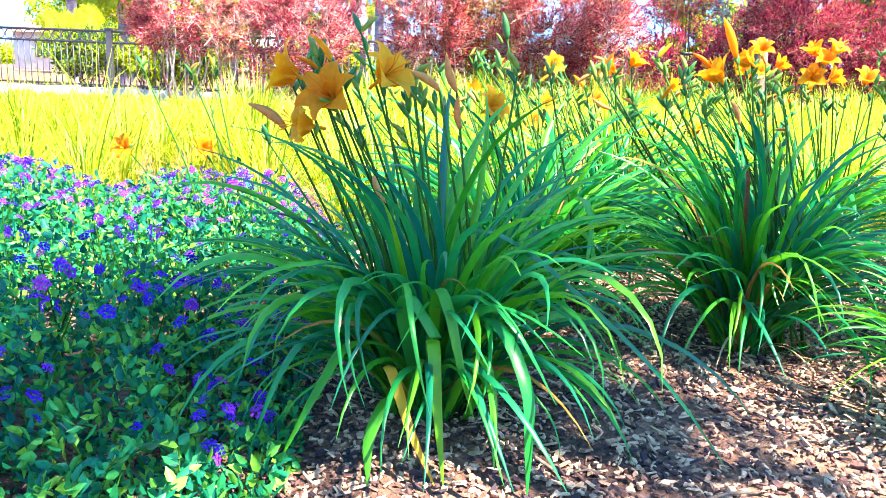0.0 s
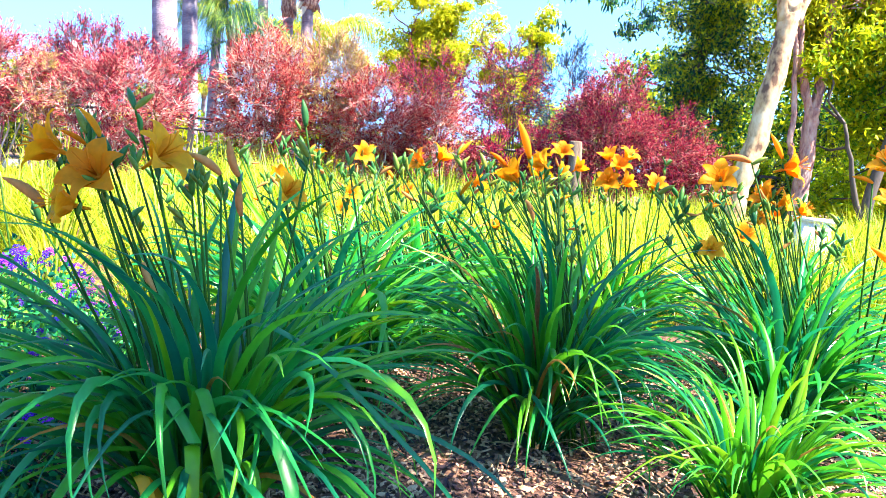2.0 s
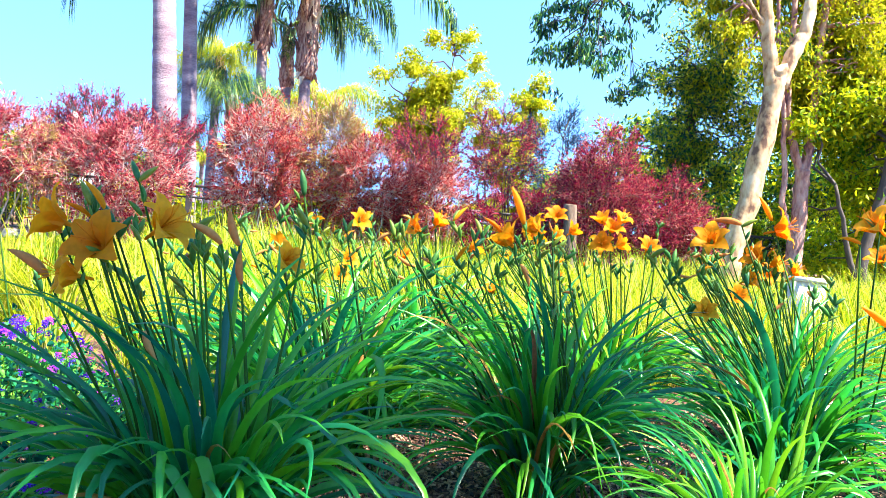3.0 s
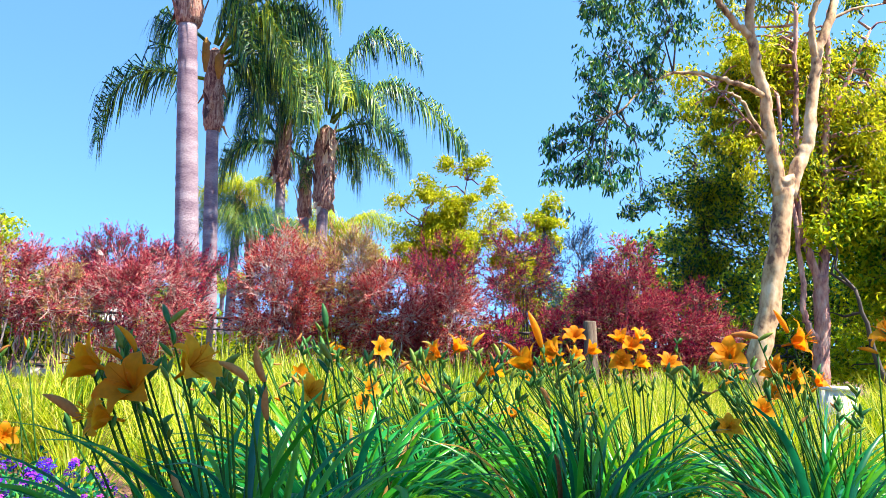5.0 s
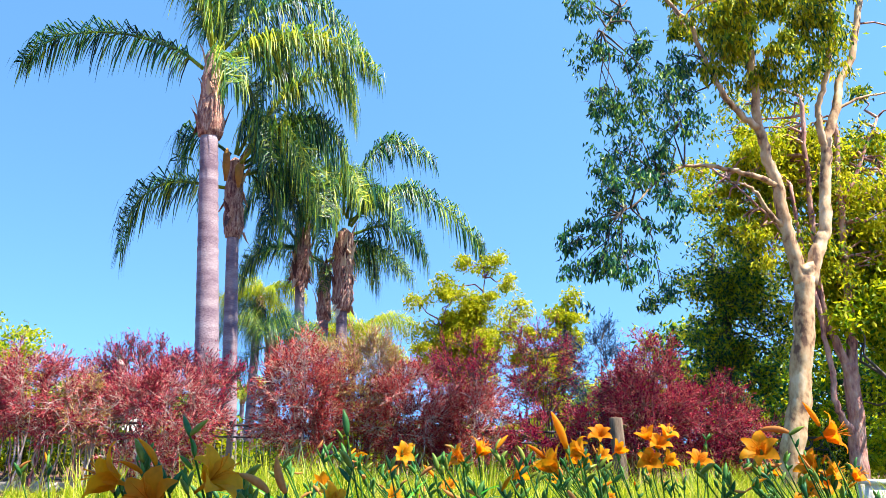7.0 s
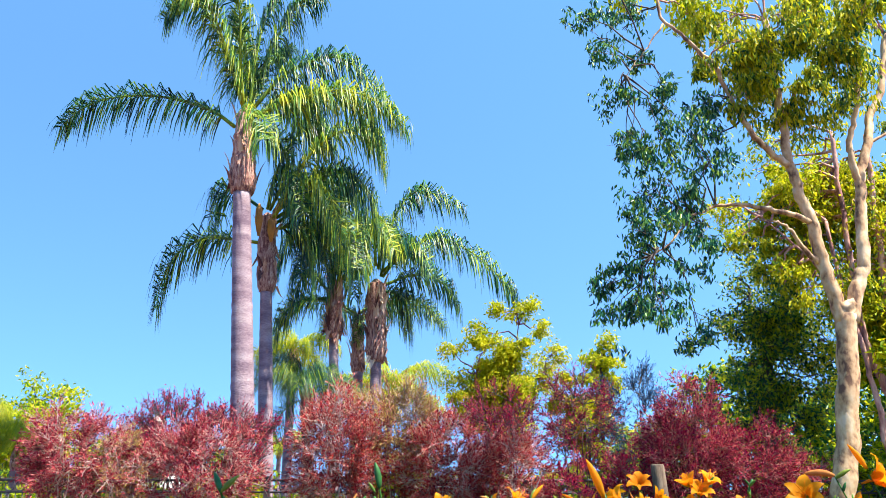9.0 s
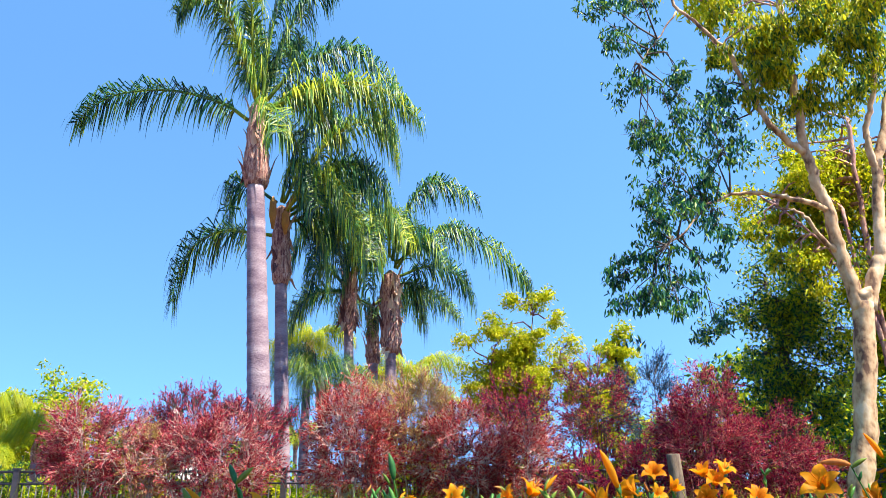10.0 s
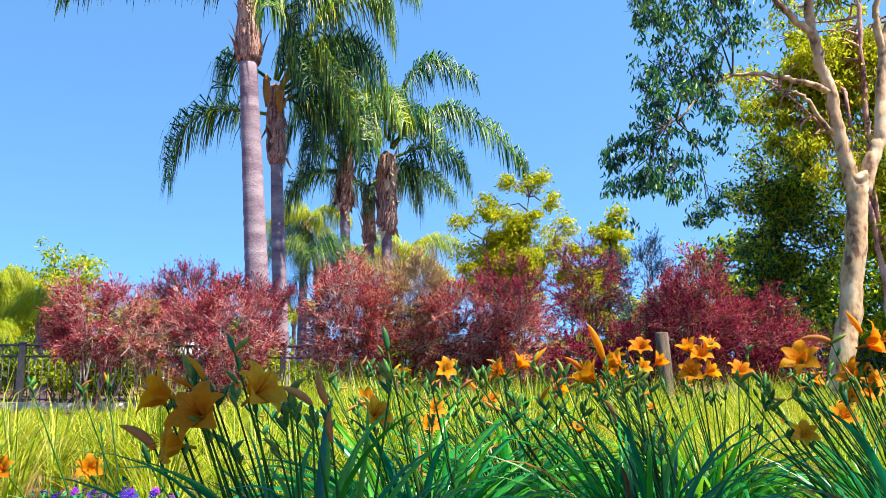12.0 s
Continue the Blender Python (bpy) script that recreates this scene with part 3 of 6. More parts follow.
def palm(base, neck, crown, dia, fronds, label, seed, boots=0, material=M_PALM, length=4.2, sheath=False, collar=(1.28, 0.8), ribs=(), leaflet=0.95, bark=M_PALM_BARK):
    """A feather palm. fronds: (bearing, pitch turn, size, shape) of a shared kind; ribs: (sunlight painted in, points
    from the crown) of single fronds.
    """
    rng = random.Random(seed)
    e = thing("palm_tree", base)
    tagged(e, label, "palm tree", "palm trees behind the fence")
    o = Vector(base)
    nk, cr = Vector(neck) - o, Vector(crown) - o
    g = Geo()
    k = 60
    pts, rs = [], []
    for i in range(k + 1):
        s = i / k
        pts.append(nk * s + Vector((0.0, 0.02 * math.sin(5 * s), 0)))
        rs.append(dia / 2 * (1.24 - 0.6 * s if s < 0.3 else 1.06 - 0.24 * (s - 0.3) / 0.7) * (1 + 0.018 * ((i % 2) * 2 - 1) + 0.012 * math.sin(i * 2.3)))
    pts[0].z -= 0.1
    g.tube(pts, rs, 16)
    part("trunk", g, bark, e, "grey ringed palm trunk")
    g = Geo()
    steps = 14
    lo, hi = dia * collar[0] / 2, dia * collar[1] / 2
    for q in range(3 if boots else 1):
        p, r = [], []
        for i in range(steps + 1):
            s = i / steps
            p.append(nk.lerp(cr + Vector((0, 0, 0.2)), s) + Vector((rng.uniform(-1, 1), rng.uniform(-1, 1), 0)) * 0.02)
            r.append((lo * min(1, 0.72 + 2.2 * s) + (hi - lo) * s) * rng.uniform(0.9, 1.08) * (0.25 if i == steps else 1))
        g.tube(p, r, 11, twist=0.12 * q)
    part("crownshaft", g, M_COLLAR, e, "ragged brownish collar of old leaf bases")
    for i in range(boots):
        a = rng.uniform(0, 2 * math.pi)
        s = rng.random()
        at = nk.lerp(cr, s)
        d = Vector((math.cos(a), math.sin(a), 0))
        g = Geo()
        L = rng.uniform(0.35, 0.75)
        p0 = at + d * (lo + (hi - lo) * s) * 0.9
        fall = rng.choice((1, 1, -0.6))
        g.ribbon([p0, p0 + Vector((0, 0, fall * L * 0.4)) + d * 0.06, p0 + Vector((0, 0, fall * L * 0.75)) + d * 0.12, p0 + Vector((0, 0, fall * L)) + d * 0.2],
                 [0.16, 0.13, 0.08, 0.02], d.cross(Vector((0, 0, 1))), 0.5)
        part("leaf_base", g, M_BOOT, e)
    if sheath:
        for dx, dz, L in ((-0.12, -0.5, 0.8), (0.2, -0.65, 0.6)):
            g = Geo()
            a = cr + Vector((dx, -dia * 0.75, dz))
            g.ribbon([a, a + Vector((0.02, -0.12, 0.4 * L)), a + Vector((0, -0.1, 0.8 * L)), a + Vector((-0.05, 0.05, 1.1 * L))], [0.06, 0.19, 0.17, 0.03], (1, 0, 0), 0.5)
            part("flower_sheath", g, M_SHEATH, e, "orange-brown hanging flower sheath")
    # some green fronds take the lit copy, so their colour carries the sunlight
    sun_toned_mat = M_PALM_SUN_TONE if material is M_PALM else material
    for i, (sun_toned, line) in enumerate(ribs):
        part("frond", feather("frond", line, leaflet, seed * 40 + i), sun_toned_mat if sun_toned else material, e, m=Matrix.Translation(cr))
    if fronds:
        shapes = [frond_mesh("frond", length, 58, 118, 0.95, 100, seed * 10 + 1), frond_mesh("frond", length, 36, 98, 1.0, 100, seed * 10 + 2),
                  frond_mesh("frond", length * 0.9, 10, 85, 1.0, 90, seed * 10 + 3, 0.9), frond_mesh("frond", length * 0.9, 76, 75, 0.85, 90, seed * 10 + 4, 0.7)]
        sun_toned_copies = [me.copy() for me in shapes]
        for me, toned in zip(shapes, sun_toned_copies):
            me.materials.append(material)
            toned.materials.append(sun_toned_mat)
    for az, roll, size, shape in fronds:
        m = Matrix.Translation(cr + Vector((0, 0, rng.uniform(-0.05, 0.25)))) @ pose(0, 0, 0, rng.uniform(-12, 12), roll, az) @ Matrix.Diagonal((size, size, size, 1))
        part("frond", (sun_toned_copies if rng.random() < 0.34 else shapes)[shape], None, e, m=m)
    return e


# ---- shrubs and trees ----
def shrub(name, at, rx, ry, h, material, label, seed, leaves=11000, stems=9, clumps=90, leaf=(0.075, 0.017), group="red shrubs along the fence", bottom=0.2, twig_mat=None, upright=0.35):
    """A twiggy shrub: stems fan out, branch into clumps, and every clump is a brush of fine twigs that carry small leaves."""
    rng = np.random.default_rng(seed)
    e = thing(name, at)
    tagged(e, label, "shrub", group)
    middle = Vector((0, 0, h * (1 + bottom) / 2))
    half = h * (1 - bottom) / 2
    lumps = [(Vector(rng.normal(size=3)).normalized(), rng.uniform(-0.22, 0.14)) for _ in range(16)]
    lines, hosts = [], []
    for i in range(stems):
        a = 2 * math.pi * (i + rng.random() * 0.7) / stems
        r = rng.uniform(0.2, 0.75)
        end = Vector((rx * r * math.cos(a), ry * r * math.sin(a), h * rng.uniform(0.62, 0.88) * (1.05 - 0.3 * r)))
        root = Vector((0.2 * rx * math.cos(a), 0.2 * ry * math.sin(a), -0.03))
        pts = bend(root, end, -0.08 * h * r, 6, rng, 0.035)
        g = Geo()
        g.tube(pts, [0.024 - 0.0032 * j for j in range(7)], 5)
        lines.append(pts)
        hosts.append(g)
    tips = []
    for c in range(clumps):
        u = Vector(rng.normal(size=3)).normalized()
        bulge = 1 + max((q for d, q in lumps if d.dot(u) > 0.75), default=0) + min((q for d, q in lumps if d.dot(u) > 0.75), default=0)
        p = middle + Vector((u.x * rx, u.y * ry, u.z * half)) * bulge * (0.35 + 0.6 * rng.random() ** 0.6)
        out = Vector((u.x, u.y, u.z * 0.8))
        si = min(range(stems), key=lambda k: min((q - p).length for q in lines[k][2:]))
        o = min(lines[si][1:], key=lambda q: (q - p).length + 0.6 * max(0, q.z - p.z))
        g = hosts[si]
        g.tube([o, o.lerp(p, 0.5) + Vector(rng.normal(size=3)) * 0.03, p], [0.009, 0.007, 0.005], 4, cap=False)
        for _ in range(11):
            b = o.lerp(p, rng.uniform(0.6, 1.0))
            w = (Vector(rng.normal(size=3)) * 0.62 + out * 0.75 + Vector((0, 0, upright))).normalized()
            v = b + w * math.sqrt(h) * (rng.uniform(0.09, 0.2) if rng.random() < 0.9 else rng.uniform(0.2, 0.28))
            g.tube([b, b.lerp(v, 0.5) + Vector(rng.normal(size=3)) * 0.012, v], [0.005, 0.0042, 0.002], 3, cap=False)
            tips.append((b, v))
    for i, g in enumerate(hosts):
        part("branch", g, twig_mat or (M_TWIG if i % 3 else M_REDTWIG), e)
    k = max(1, leaves // len(tips))
    A = np.array([t[0] for t in tips]); B = np.array([t[1] for t in tips])
    s = 0.1 + 0.95 * rng.random((len(tips), k, 1)) ** 0.8
    P = A[:, None] + (B - A)[:, None] * s + rng.normal(size=(len(tips), k, 3)) * 0.012
    D = unit(B - A)[:, None] * 1.1 + rng.normal(size=(len(tips), k, 3)) * 0.5
    n = len(tips) * k
    me = leaf_cloud("foliage", P.reshape(-1, 3), D.reshape(-1, 3), rng.uniform(0.6, 1.25, n) * leaf[0], rng.uniform(0.6, 1.2, n) * leaf[1], rng)
    part("foliage", me, material, e, kind="stuff")
    return e


def crown(e, centres, radii, count, leaf, material, seed, pend=0.5, twig_from=None, twig_mat=None, name="crown", flat=0.75, sp=9, tight=0.24, thick=1.0):
    """Leaf clumps at the centres, hung on twigs from the given limb points."""
    rng = np.random.default_rng(seed)
    if twig_from:
        g = Geo()
        for c in centres:
            c = Vector(c)
            o = min(twig_from, key=lambda p: (Vector(p) - c).length)
            g.tube(bend(o, c, 0.1, 4, rng, 0.06), [q * thick for q in (0.03, 0.024, 0.018, 0.013, 0.007)], 4, cap=False)
            for _ in range(5):
                t = c + Vector(rng.normal(size=3)) * 0.12
                g.tube([c.lerp(Vector(o), 0.2), c.lerp(t, 0.6), t], [q * thick for q in (0.010, 0.007, 0.003)], 3, cap=False)
        part("twig_mass", g, twig_mat or M_TWIG, e, kind="stuff")
    C = np.array([tuple(c) for c in centres]); R = np.broadcast_to(np.array(radii, float), len(C))
    k = count // len(C)
    # every clump is itself made of sprays of leaves
    U = rng.normal(size=(len(C), sp, 3)); U /= np.linalg.norm(U, axis=2, keepdims=True)
    S = C[:, None] + U * R[:, None, None] * rng.uniform(0.35, 1.0, (len(C), sp, 1)) * np.array([1, 1, flat])
    q = max(1, k // sp)
    P = S[:, :, None] + rng.normal(size=(len(C), sp, q, 3)) * (R[:, None, None, None] * tight) * np.array([1, 1, 0.8])
    P = P.reshape(-1, 3)
    n = len(P)
    D = rng.normal(size=(n, 3)) + np.array([0, 0, -2.2 * pend])
    me = leaf_cloud(name, P, D, rng.uniform(0.7, 1.25, n) * leaf[0], rng.uniform(0.7, 1.2, n) * leaf[1], rng)
    part(name, me, material, e, kind="stuff")


def limb(pts, r0, r1, rng, k=4, wob=0.03):
    """A smooth crooked limb through pts."""
    out = []
    for a, b in zip(pts[:-1], pts[1:]):
        a, b = Vector(a), Vector(b)
        for i in range(k):
            out.append(a.lerp(b, i / k) + Vector(rng.normal(size=3)) * wob * (0 if not out else 1))
    out.append(Vector(pts[-1]))
    n = len(out)
    return out, [r0 + (r1 - r0) * (i / (n - 1)) ** 0.8 for i in range(n)]


def blob_points(rng, centre, radius, n, shell=0.55):
    """n points spread through an ellipsoid, thicker towards its outside."""
    out = []
    for _ in range(n):
        d = rng.normal(size=3)
        d /= np.linalg.norm(d)
        r = shell + (1 - shell) * rng.random()
        out.append((centre[0] + d[0] * radius[0] * r, centre[1] + d[1] * radius[1] * r, centre[2] + d[2] * radius[2] * r))
    return out


def ragged(rng, centre, radius, n):
    """Clump centres and sizes of an uneven crown with gaps and outlying sprays."""
    c, r = [], []
    for p in blob_points(rng, centre, radius, n, 0.15):
        d = Vector(p) - Vector(centre)
        c.append(Vector(centre) + d * rng.uniform(0.85, 1.22))
        r.append(rng.uniform(0.24, 0.58))
    return c, r


# ---- the place: ground and mulch ----
build_ground()
build_chips()


# ---- fence ----
def build_fence():
    e = thing("iron_fence", (0, 15.0, 0))
    tagged(e, "dark iron garden fence with rings below the top rail", "fence")
    x0, x1, step = -10.3, 8.0, 0.125
    posts = [-3.1 + 2.45 * i for i in range(-3, 5)]
    for z, hgt in ((1.2, 0.045), (0.99, 0.035), (0.2, 0.035)):
        g = Geo()
        g.box((x0, -0.015, z - hgt / 2), (x1, 0.015, z + hgt / 2))
        part("rail", g, M_IRON, e)
    gp = Geo()
    gp.box((-0.05, -0.05, -0.05), (0.05, 0.05, 1.24))
    gp.box((-0.065, -0.065, 1.24), (0.065, 0.065, 1.265))
    post = gp.mesh("post", False)
    post.materials.append(M_IRON)
    g = Geo()
    g.tube([(0, 0, 0.03), (0, 0, 0.99)], [0.009, 0.009], 5)
    picket = g.mesh("picket")
    picket.materials.append(M_IRON)
    g = Geo()
    k = 16
    ring_pts = [(0.085 * math.cos(2 * math.pi * i / k), 0, 0.085 * math.sin(2 * math.pi * i / k)) for i in range(k + 1)]
    g.tube(ring_pts, [0.011] * (k + 1), 4, cap=False)
    ring = g.mesh("ring")
    ring.materials.append(M_IRON)
    for x in posts:
        part("post", post, None, e, m=pose(x, 0, 0))
    n = int((x1 - x0) / step)
    for i in range(n):
        x = x0 + step * (i + 0.5)
        if min(abs(x - p) for p in posts) > 0.06:
            part("picket", picket, None, e, m=pose(x, 0, 0))
    n = int((x1 - x0) / 0.19)
    for i in range(n):
        x = x0 + 0.19 * (i + 0.5)
        if min(abs(x - p) for p in posts) > 0.12:
            part("ring", ring, None, e, m=pose(x, 0, 1.095))


build_fence()


def build_kerb_wall():
    e = thing("low_wall", (0, 14.6, 0))
    tagged(e, "low pale stone edging wall in front of the iron fence", "wall")
    rng = random.Random(3)
    x = -10.2
    while x < -3.6:
        w = rng.uniform(0.38, 0.5)
        g = Geo()
        d = rng.uniform(0, 0.015)
        g.box((x, -0.14 - d, -0.1), (x + w - 0.012, 0.14, 0.15 + d))
        b = part("stone", g, M_STONE, e)
        x += w


build_kerb_wall()

# ---- palms ----
palm((-3.95, 17, 0), (-4.54, 17, 7.55), (-4.63, 17, 9.5), 0.48, (),
     "tall palm with a pale ringed trunk and arching fronds", 1, boots=16, collar=(1.4, 0.66), leaflet=0.98, ribs=[
         (False, ((-0.2, 0, -0.3), (-0.84, -0.1, 0.12), (-2.0, -0.2, 0.4), (-3.1, -0.2, 0.36), (-3.75, -0.2, 0.07), (-4.2, -0.2, -0.4))),
         (False, ((0, 0, 0.1), (-0.31, -0.1, 1.0), (-0.8, -0.2, 2.2), (-1.3, -0.3, 3.0), (-1.75, -0.3, 3.0), (-2.05, -0.3, 2.4))),
         (True, ((0, -0.1, 0.1), (-0.3, -0.4, 1.1), (-0.65, -0.9, 2.1), (-0.95, -1.3, 2.5), (-1.2, -1.6, 2.1))),
         (False, ((0.05, 0.1, 0.2), (0.34, 0.2, 1.5), (0.7, 0.2, 2.5), (1.1, 0.2, 3.2), (1.6, 0.2, 3.5))),
         (False, ((0, 0.3, 0.2), (0.2, 0.8, 1.6), (0.35, 1.4, 2.6), (0.6, 1.9, 2.9))),
         (True, ((0, -0.2, 0.2), (-0.1, -0.4, 1.3), (-0.15, -0.6, 2.4), (-0.3, -0.9, 3.0), (-0.5, -1.2, 2.7))),
         (False, ((0.1, 0, 0.2), (0.15, 0, 1.4), (0.3, 0, 2.6), (0.6, 0, 3.3))),
         (False, ((-0.05, 0.2, 0.2), (-0.15, 0.4, 1.5), (-0.4, 0.6, 2.7), (-0.7, 0.7, 3.2))),
         (False, ((0.2, 0, 0.2), (0.8, 0, 1.0), (1.43, 0, 1.42), (2.25, 0, 1.5), (3.1, 0, 0.68), (3.55, 0, -0.1))),
         (True, ((0.2, -0.1, -0.1), (0.9, -0.2, 0.18), (1.5, -0.3, 0.32), (2.3, -0.4, 0.44), (3.2, -0.4, 0.12), (3.85, -0.4, -0.55))),
         (True, ((0.15, -0.2, -0.2), (0.5, -0.8, -0.3), (0.78, -1.2, -0.75), (0.85, -1.4, -1.3))),
         (False, ((0.2, 0.3, 0.1), (1.5, 0.6, 0.9), (2.6, 0.7, 0.6), (3.2, 0.7, -0.3))),
         (False, ((0.2, 0.4, 0.2), (0.7, 1.2, 1.2), (1.2, 1.9, 1.0), (1.5, 2.2, 0.1))),
         (False, ((0.1, 0.4, -0.1), (0.6, 0.9, -0.2), (0.9, 1.1, -1.0), (1.0, 1.1, -2.0)))])
palm((-3.95, 19, 0), (-4.29, 19, 5.75), (-4.4, 19, 7.6), 0.35, (),
     "slender palm with an orange flower sheath beside the tallest palm", 2, boots=14, sheath=True, collar=(1.4, 1.1), leaflet=1.1, ribs=[
         (False, ((-0.06, 0, -0.6), (-0.85, -0.1, -0.52), (-1.5, -0.1, -0.5), (-2.17, -0.1, -0.95), (-2.45, -0.1, -1.65), (-2.52, -0.1, -2.3))),
         (False, ((-0.2, 0.3, 0.4), (-0.9, 0.3, 0.9), (-1.22, 0.3, 0.87), (-1.4, 0.3, 0.5), (-1.38, 0.3, -0.1))),
         (True, ((0.2, 0, 0.3), (1.1, -0.2, 1.8), (2.1, -0.3, 2.4), (2.7, -0.3, 2.0), (2.95, -0.3, 1.3))),
         (False, ((0.2, 0, 0.2), (1.0, 0.2, 1.1), (1.9, 0.2, 1.4), (2.6, 0.2, 0.7), (2.8, 0.2, -0.3))),
         (True, ((0.2, -0.2, 0), (0.9, -0.8, 0.6), (1.6, -1.2, 0.4), (2.0, -1.4, -0.6), (2.1, -1.4, -1.3))),
         (False, ((0.1, -0.2, 0.2), (0.6, -0.7, 0.9), (1.0, -1.2, 0.7), (1.2, -1.5, -0.4))),
         (False, ((0.1, 0.3, 0), (0.6, 1.0, 0.6), (1.1, 1.5, 0.2), (1.3, 1.7, -0.9))),
         (False, ((0.15, 0.1, -0.2), (0.7, 0.3, -0.1), (1.1, 0.4, -0.8), (1.25, 0.4, -2.0))),
         (False, ((0, 0, 0.3), (0.2, 0.1, 1.6), (0.7, 0.1, 2.5), (1.2, 0.1, 2.6), (1.6, 0.1, 1.9))),
         (False, ((0.1, 0.2, 0.3), (0.9, 0.6, 1.4), (1.7, 0.9, 1.5), (2.4, 1.0, 0.6))),
         (False, ((0.2, 0.1, 0.1), (0.8, 0.3, 0.6), (1.5, 0.4, 0.5), (2.0, 0.4, -0.6), (2.1, 0.4, -1.3)))])
palm((-2.8, 22, 0), (-3.03, 22, 5.2), (-3.05, 22, 6.6), 0.31, (),
     "palm with a shaggy brown collar of old leaf bases", 3, boots=30, collar=(1.5, 1.35), leaflet=1.0, ribs=[
         (False, ((-0.2, -0.2, -0.3), (-0.9, -0.3, -0.4), (-1.37, -0.3, -0.8), (-1.55, -0.3, -1.25))),
         (False, ((-0.1, 0, 0.2), (-0.5, -0.2, 1.3), (-1.0, -0.3, 1.7), (-1.5, -0.3, 1.0), (-1.7, -0.3, 0.1))),
         (False, ((0.0, -0.2, 0.2), (-0.2, -0.8, 1.3), (-0.4, -1.4, 1.5), (-0.6, -1.8, 0.6), (-0.65, -1.9, -0.1))),
         (False, ((0.1, -0.2, 0.2), (0.5, -0.9, 1.2), (0.7, -1.5, 1.0), (0.8, -1.8, 0.1))),
         (True, ((0.2, 0, 0.3), (0.7, 0.1, 1.6), (1.2, 0.1, 1.9), (1.7, 0.1, 1.2))),
         (False, ((0, 0.4, 0.3), (0.1, 1.0, 1.3), (0.2, 1.8, 1.2), (0.3, 2.2, 0.3))),
         (False, ((-0.2, 0.2, 0), (-0.8, 0.4, 0.6), (-1.2, 0.5, 0.2), (-1.4, 0.5, -0.7))),
         (False, ((0, -0.2, 0.4), (0.1, -0.5, 2.0), (0.3, -0.9, 2.6), (0.5, -1.2, 2.1)))])
palm((-1.8, 22.3, 0), (-1.86, 22.3, 4.6), (-1.92, 22.3, 6.8), 0.36, (),
     "stout palm with a ragged collar and long drooping fronds", 4, boots=40, collar=(1.75, 1.3), leaflet=1.0, ribs=[
         (False, ((0.14, 0, 0.4), (1.28, -0.1, 1.28), (1.94, -0.1, 1.38), (2.9, -0.1, 0.87), (3.6, -0.1, 0.15), (3.95, -0.1, -0.3))),
         (False, ((0.2, 0.3, 0.1), (1.1, 0.6, 0.5), (1.9, 0.8, 0.3), (2.4, 0.8, -0.5))),
         (False, ((0.05, 0, 0.5), (0.2, 0, 1.3), (0.77, 0, 2.6), (1.44, 0, 2.9), (2.5, 0, 2.35))),
         (True, ((-0.1, -0.3, 0.4), (-0.5, -0.9, 1.6), (-0.45, -1.4, 1.4), (-0.3, -1.6, 0.5), (-0.25, -1.7, 0.1))),
         (True, ((0.0, -0.3, 0.5), (0.0, -0.7, 1.6), (0.3, -1.2, 1.5), (0.6, -1.5, 0.6))),
         (False, ((0.2, -0.2, 0.2), (0.8, -0.6, 0.9), (1.3, -0.9, 0.8), (1.6, -1.1, 0.1))),
         (False, ((-0.2, 0, 0.3), (-0.7, 0.1, 1.6), (-1.3, 0.2, 1.9), (-1.8, 0.2, 1.1))),
         (False, ((-0.2, -0.1, 0.1), (-0.7, -0.4, 0.7), (-1.1, -0.6, 0.4), (-1.3, -0.7, -0.4))),
         (False, ((0.1, 0.4, 0.4), (0.3, 1.0, 1.8), (0.6, 1.6, 2.0), (0.9, 2.0, 1.4))),
         (False, ((0.1, 0.3, -0.1), (0.6, 0.5, -0.1), (0.9, 0.6, -0.7), (1.0, 0.6, -1.3)))])
palm((-2.5, 24, 0), (-2.55, 24, 4.6), (-2.6, 24, 6.2), 0.36,
     [(20, 0, 0.8, 1), (-30, 10, 0.8, 1), (60, 0, 0.8, 1), (120, 0, 0.8, 1), (180, 5, 0.7, 1), (-80, 20, 0.5, 2)],
     "palm hidden behind the shaggy palms", 5, boots=14, length=4.0)
palm((-3.25, 20.5, 0), (-3.42, 20.5, 2.8), (-3.45, 20.5, 3.4), 0.25,
     [(0, 0, 0.75, 1), (-45, -10, 0.75, 0), (-90, 0, 0.7, 1), (-135, -10, 0.7, 0), (180, 0, 0.8, 1), (165, -15, 0.8, 0), (60, -10, 0.7, 0), (120, 0, 0.7, 1), (-20, 25, 0.7, 2), (200, 30, 0.7, 2)],
     "shorter palm with a slim dark trunk and green fronds", 6, boots=8, length=2.0, bark=M_DARKBARK)
palm((-4.9, 26, 0), (-4.9, 26, 5.0), (-4.9, 26, 5.5), 0.3,
     [(a, 10, 0.75, a // 40 % 3) for a in range(0, 360, 36)], "far palm with yellow-green fronds", 12, boots=6, material=M_PALM_YELLOW, length=2.4)
palm((-8.0, 40, 0), (-8.0, 40, 3.0), (-8.0, 40, 3.5), 0.25,
     [(a, 0, 0.6, a // 50 % 3) for a in range(0, 360, 33)], "small distant palm beyond the fence", 7, material=M_PALM_YELLOW, length=2.6)
palm((-10.25, 20, 0), (-10.25, 20, 1.6), (-10.25, 20, 2.0), 0.3,
     [(a, -10, 0.6, a // 40 % 3) for a in range(0, 360, 27)], "low yellow-green palm behind the fence", 8, material=M_PALM_YELLOW, length=1.7)
palm((-10.75, 18.4, 0), (-10.75, 18.4, 0.9), (-10.75, 18.4, 1.2), 0.25,
     [(a, -10, 0.6, a // 40 % 3) for a in range(5, 365, 30)], "low yellow-green palm behind the fence", 11, material=M_PALM_YELLOW, length=1.3)
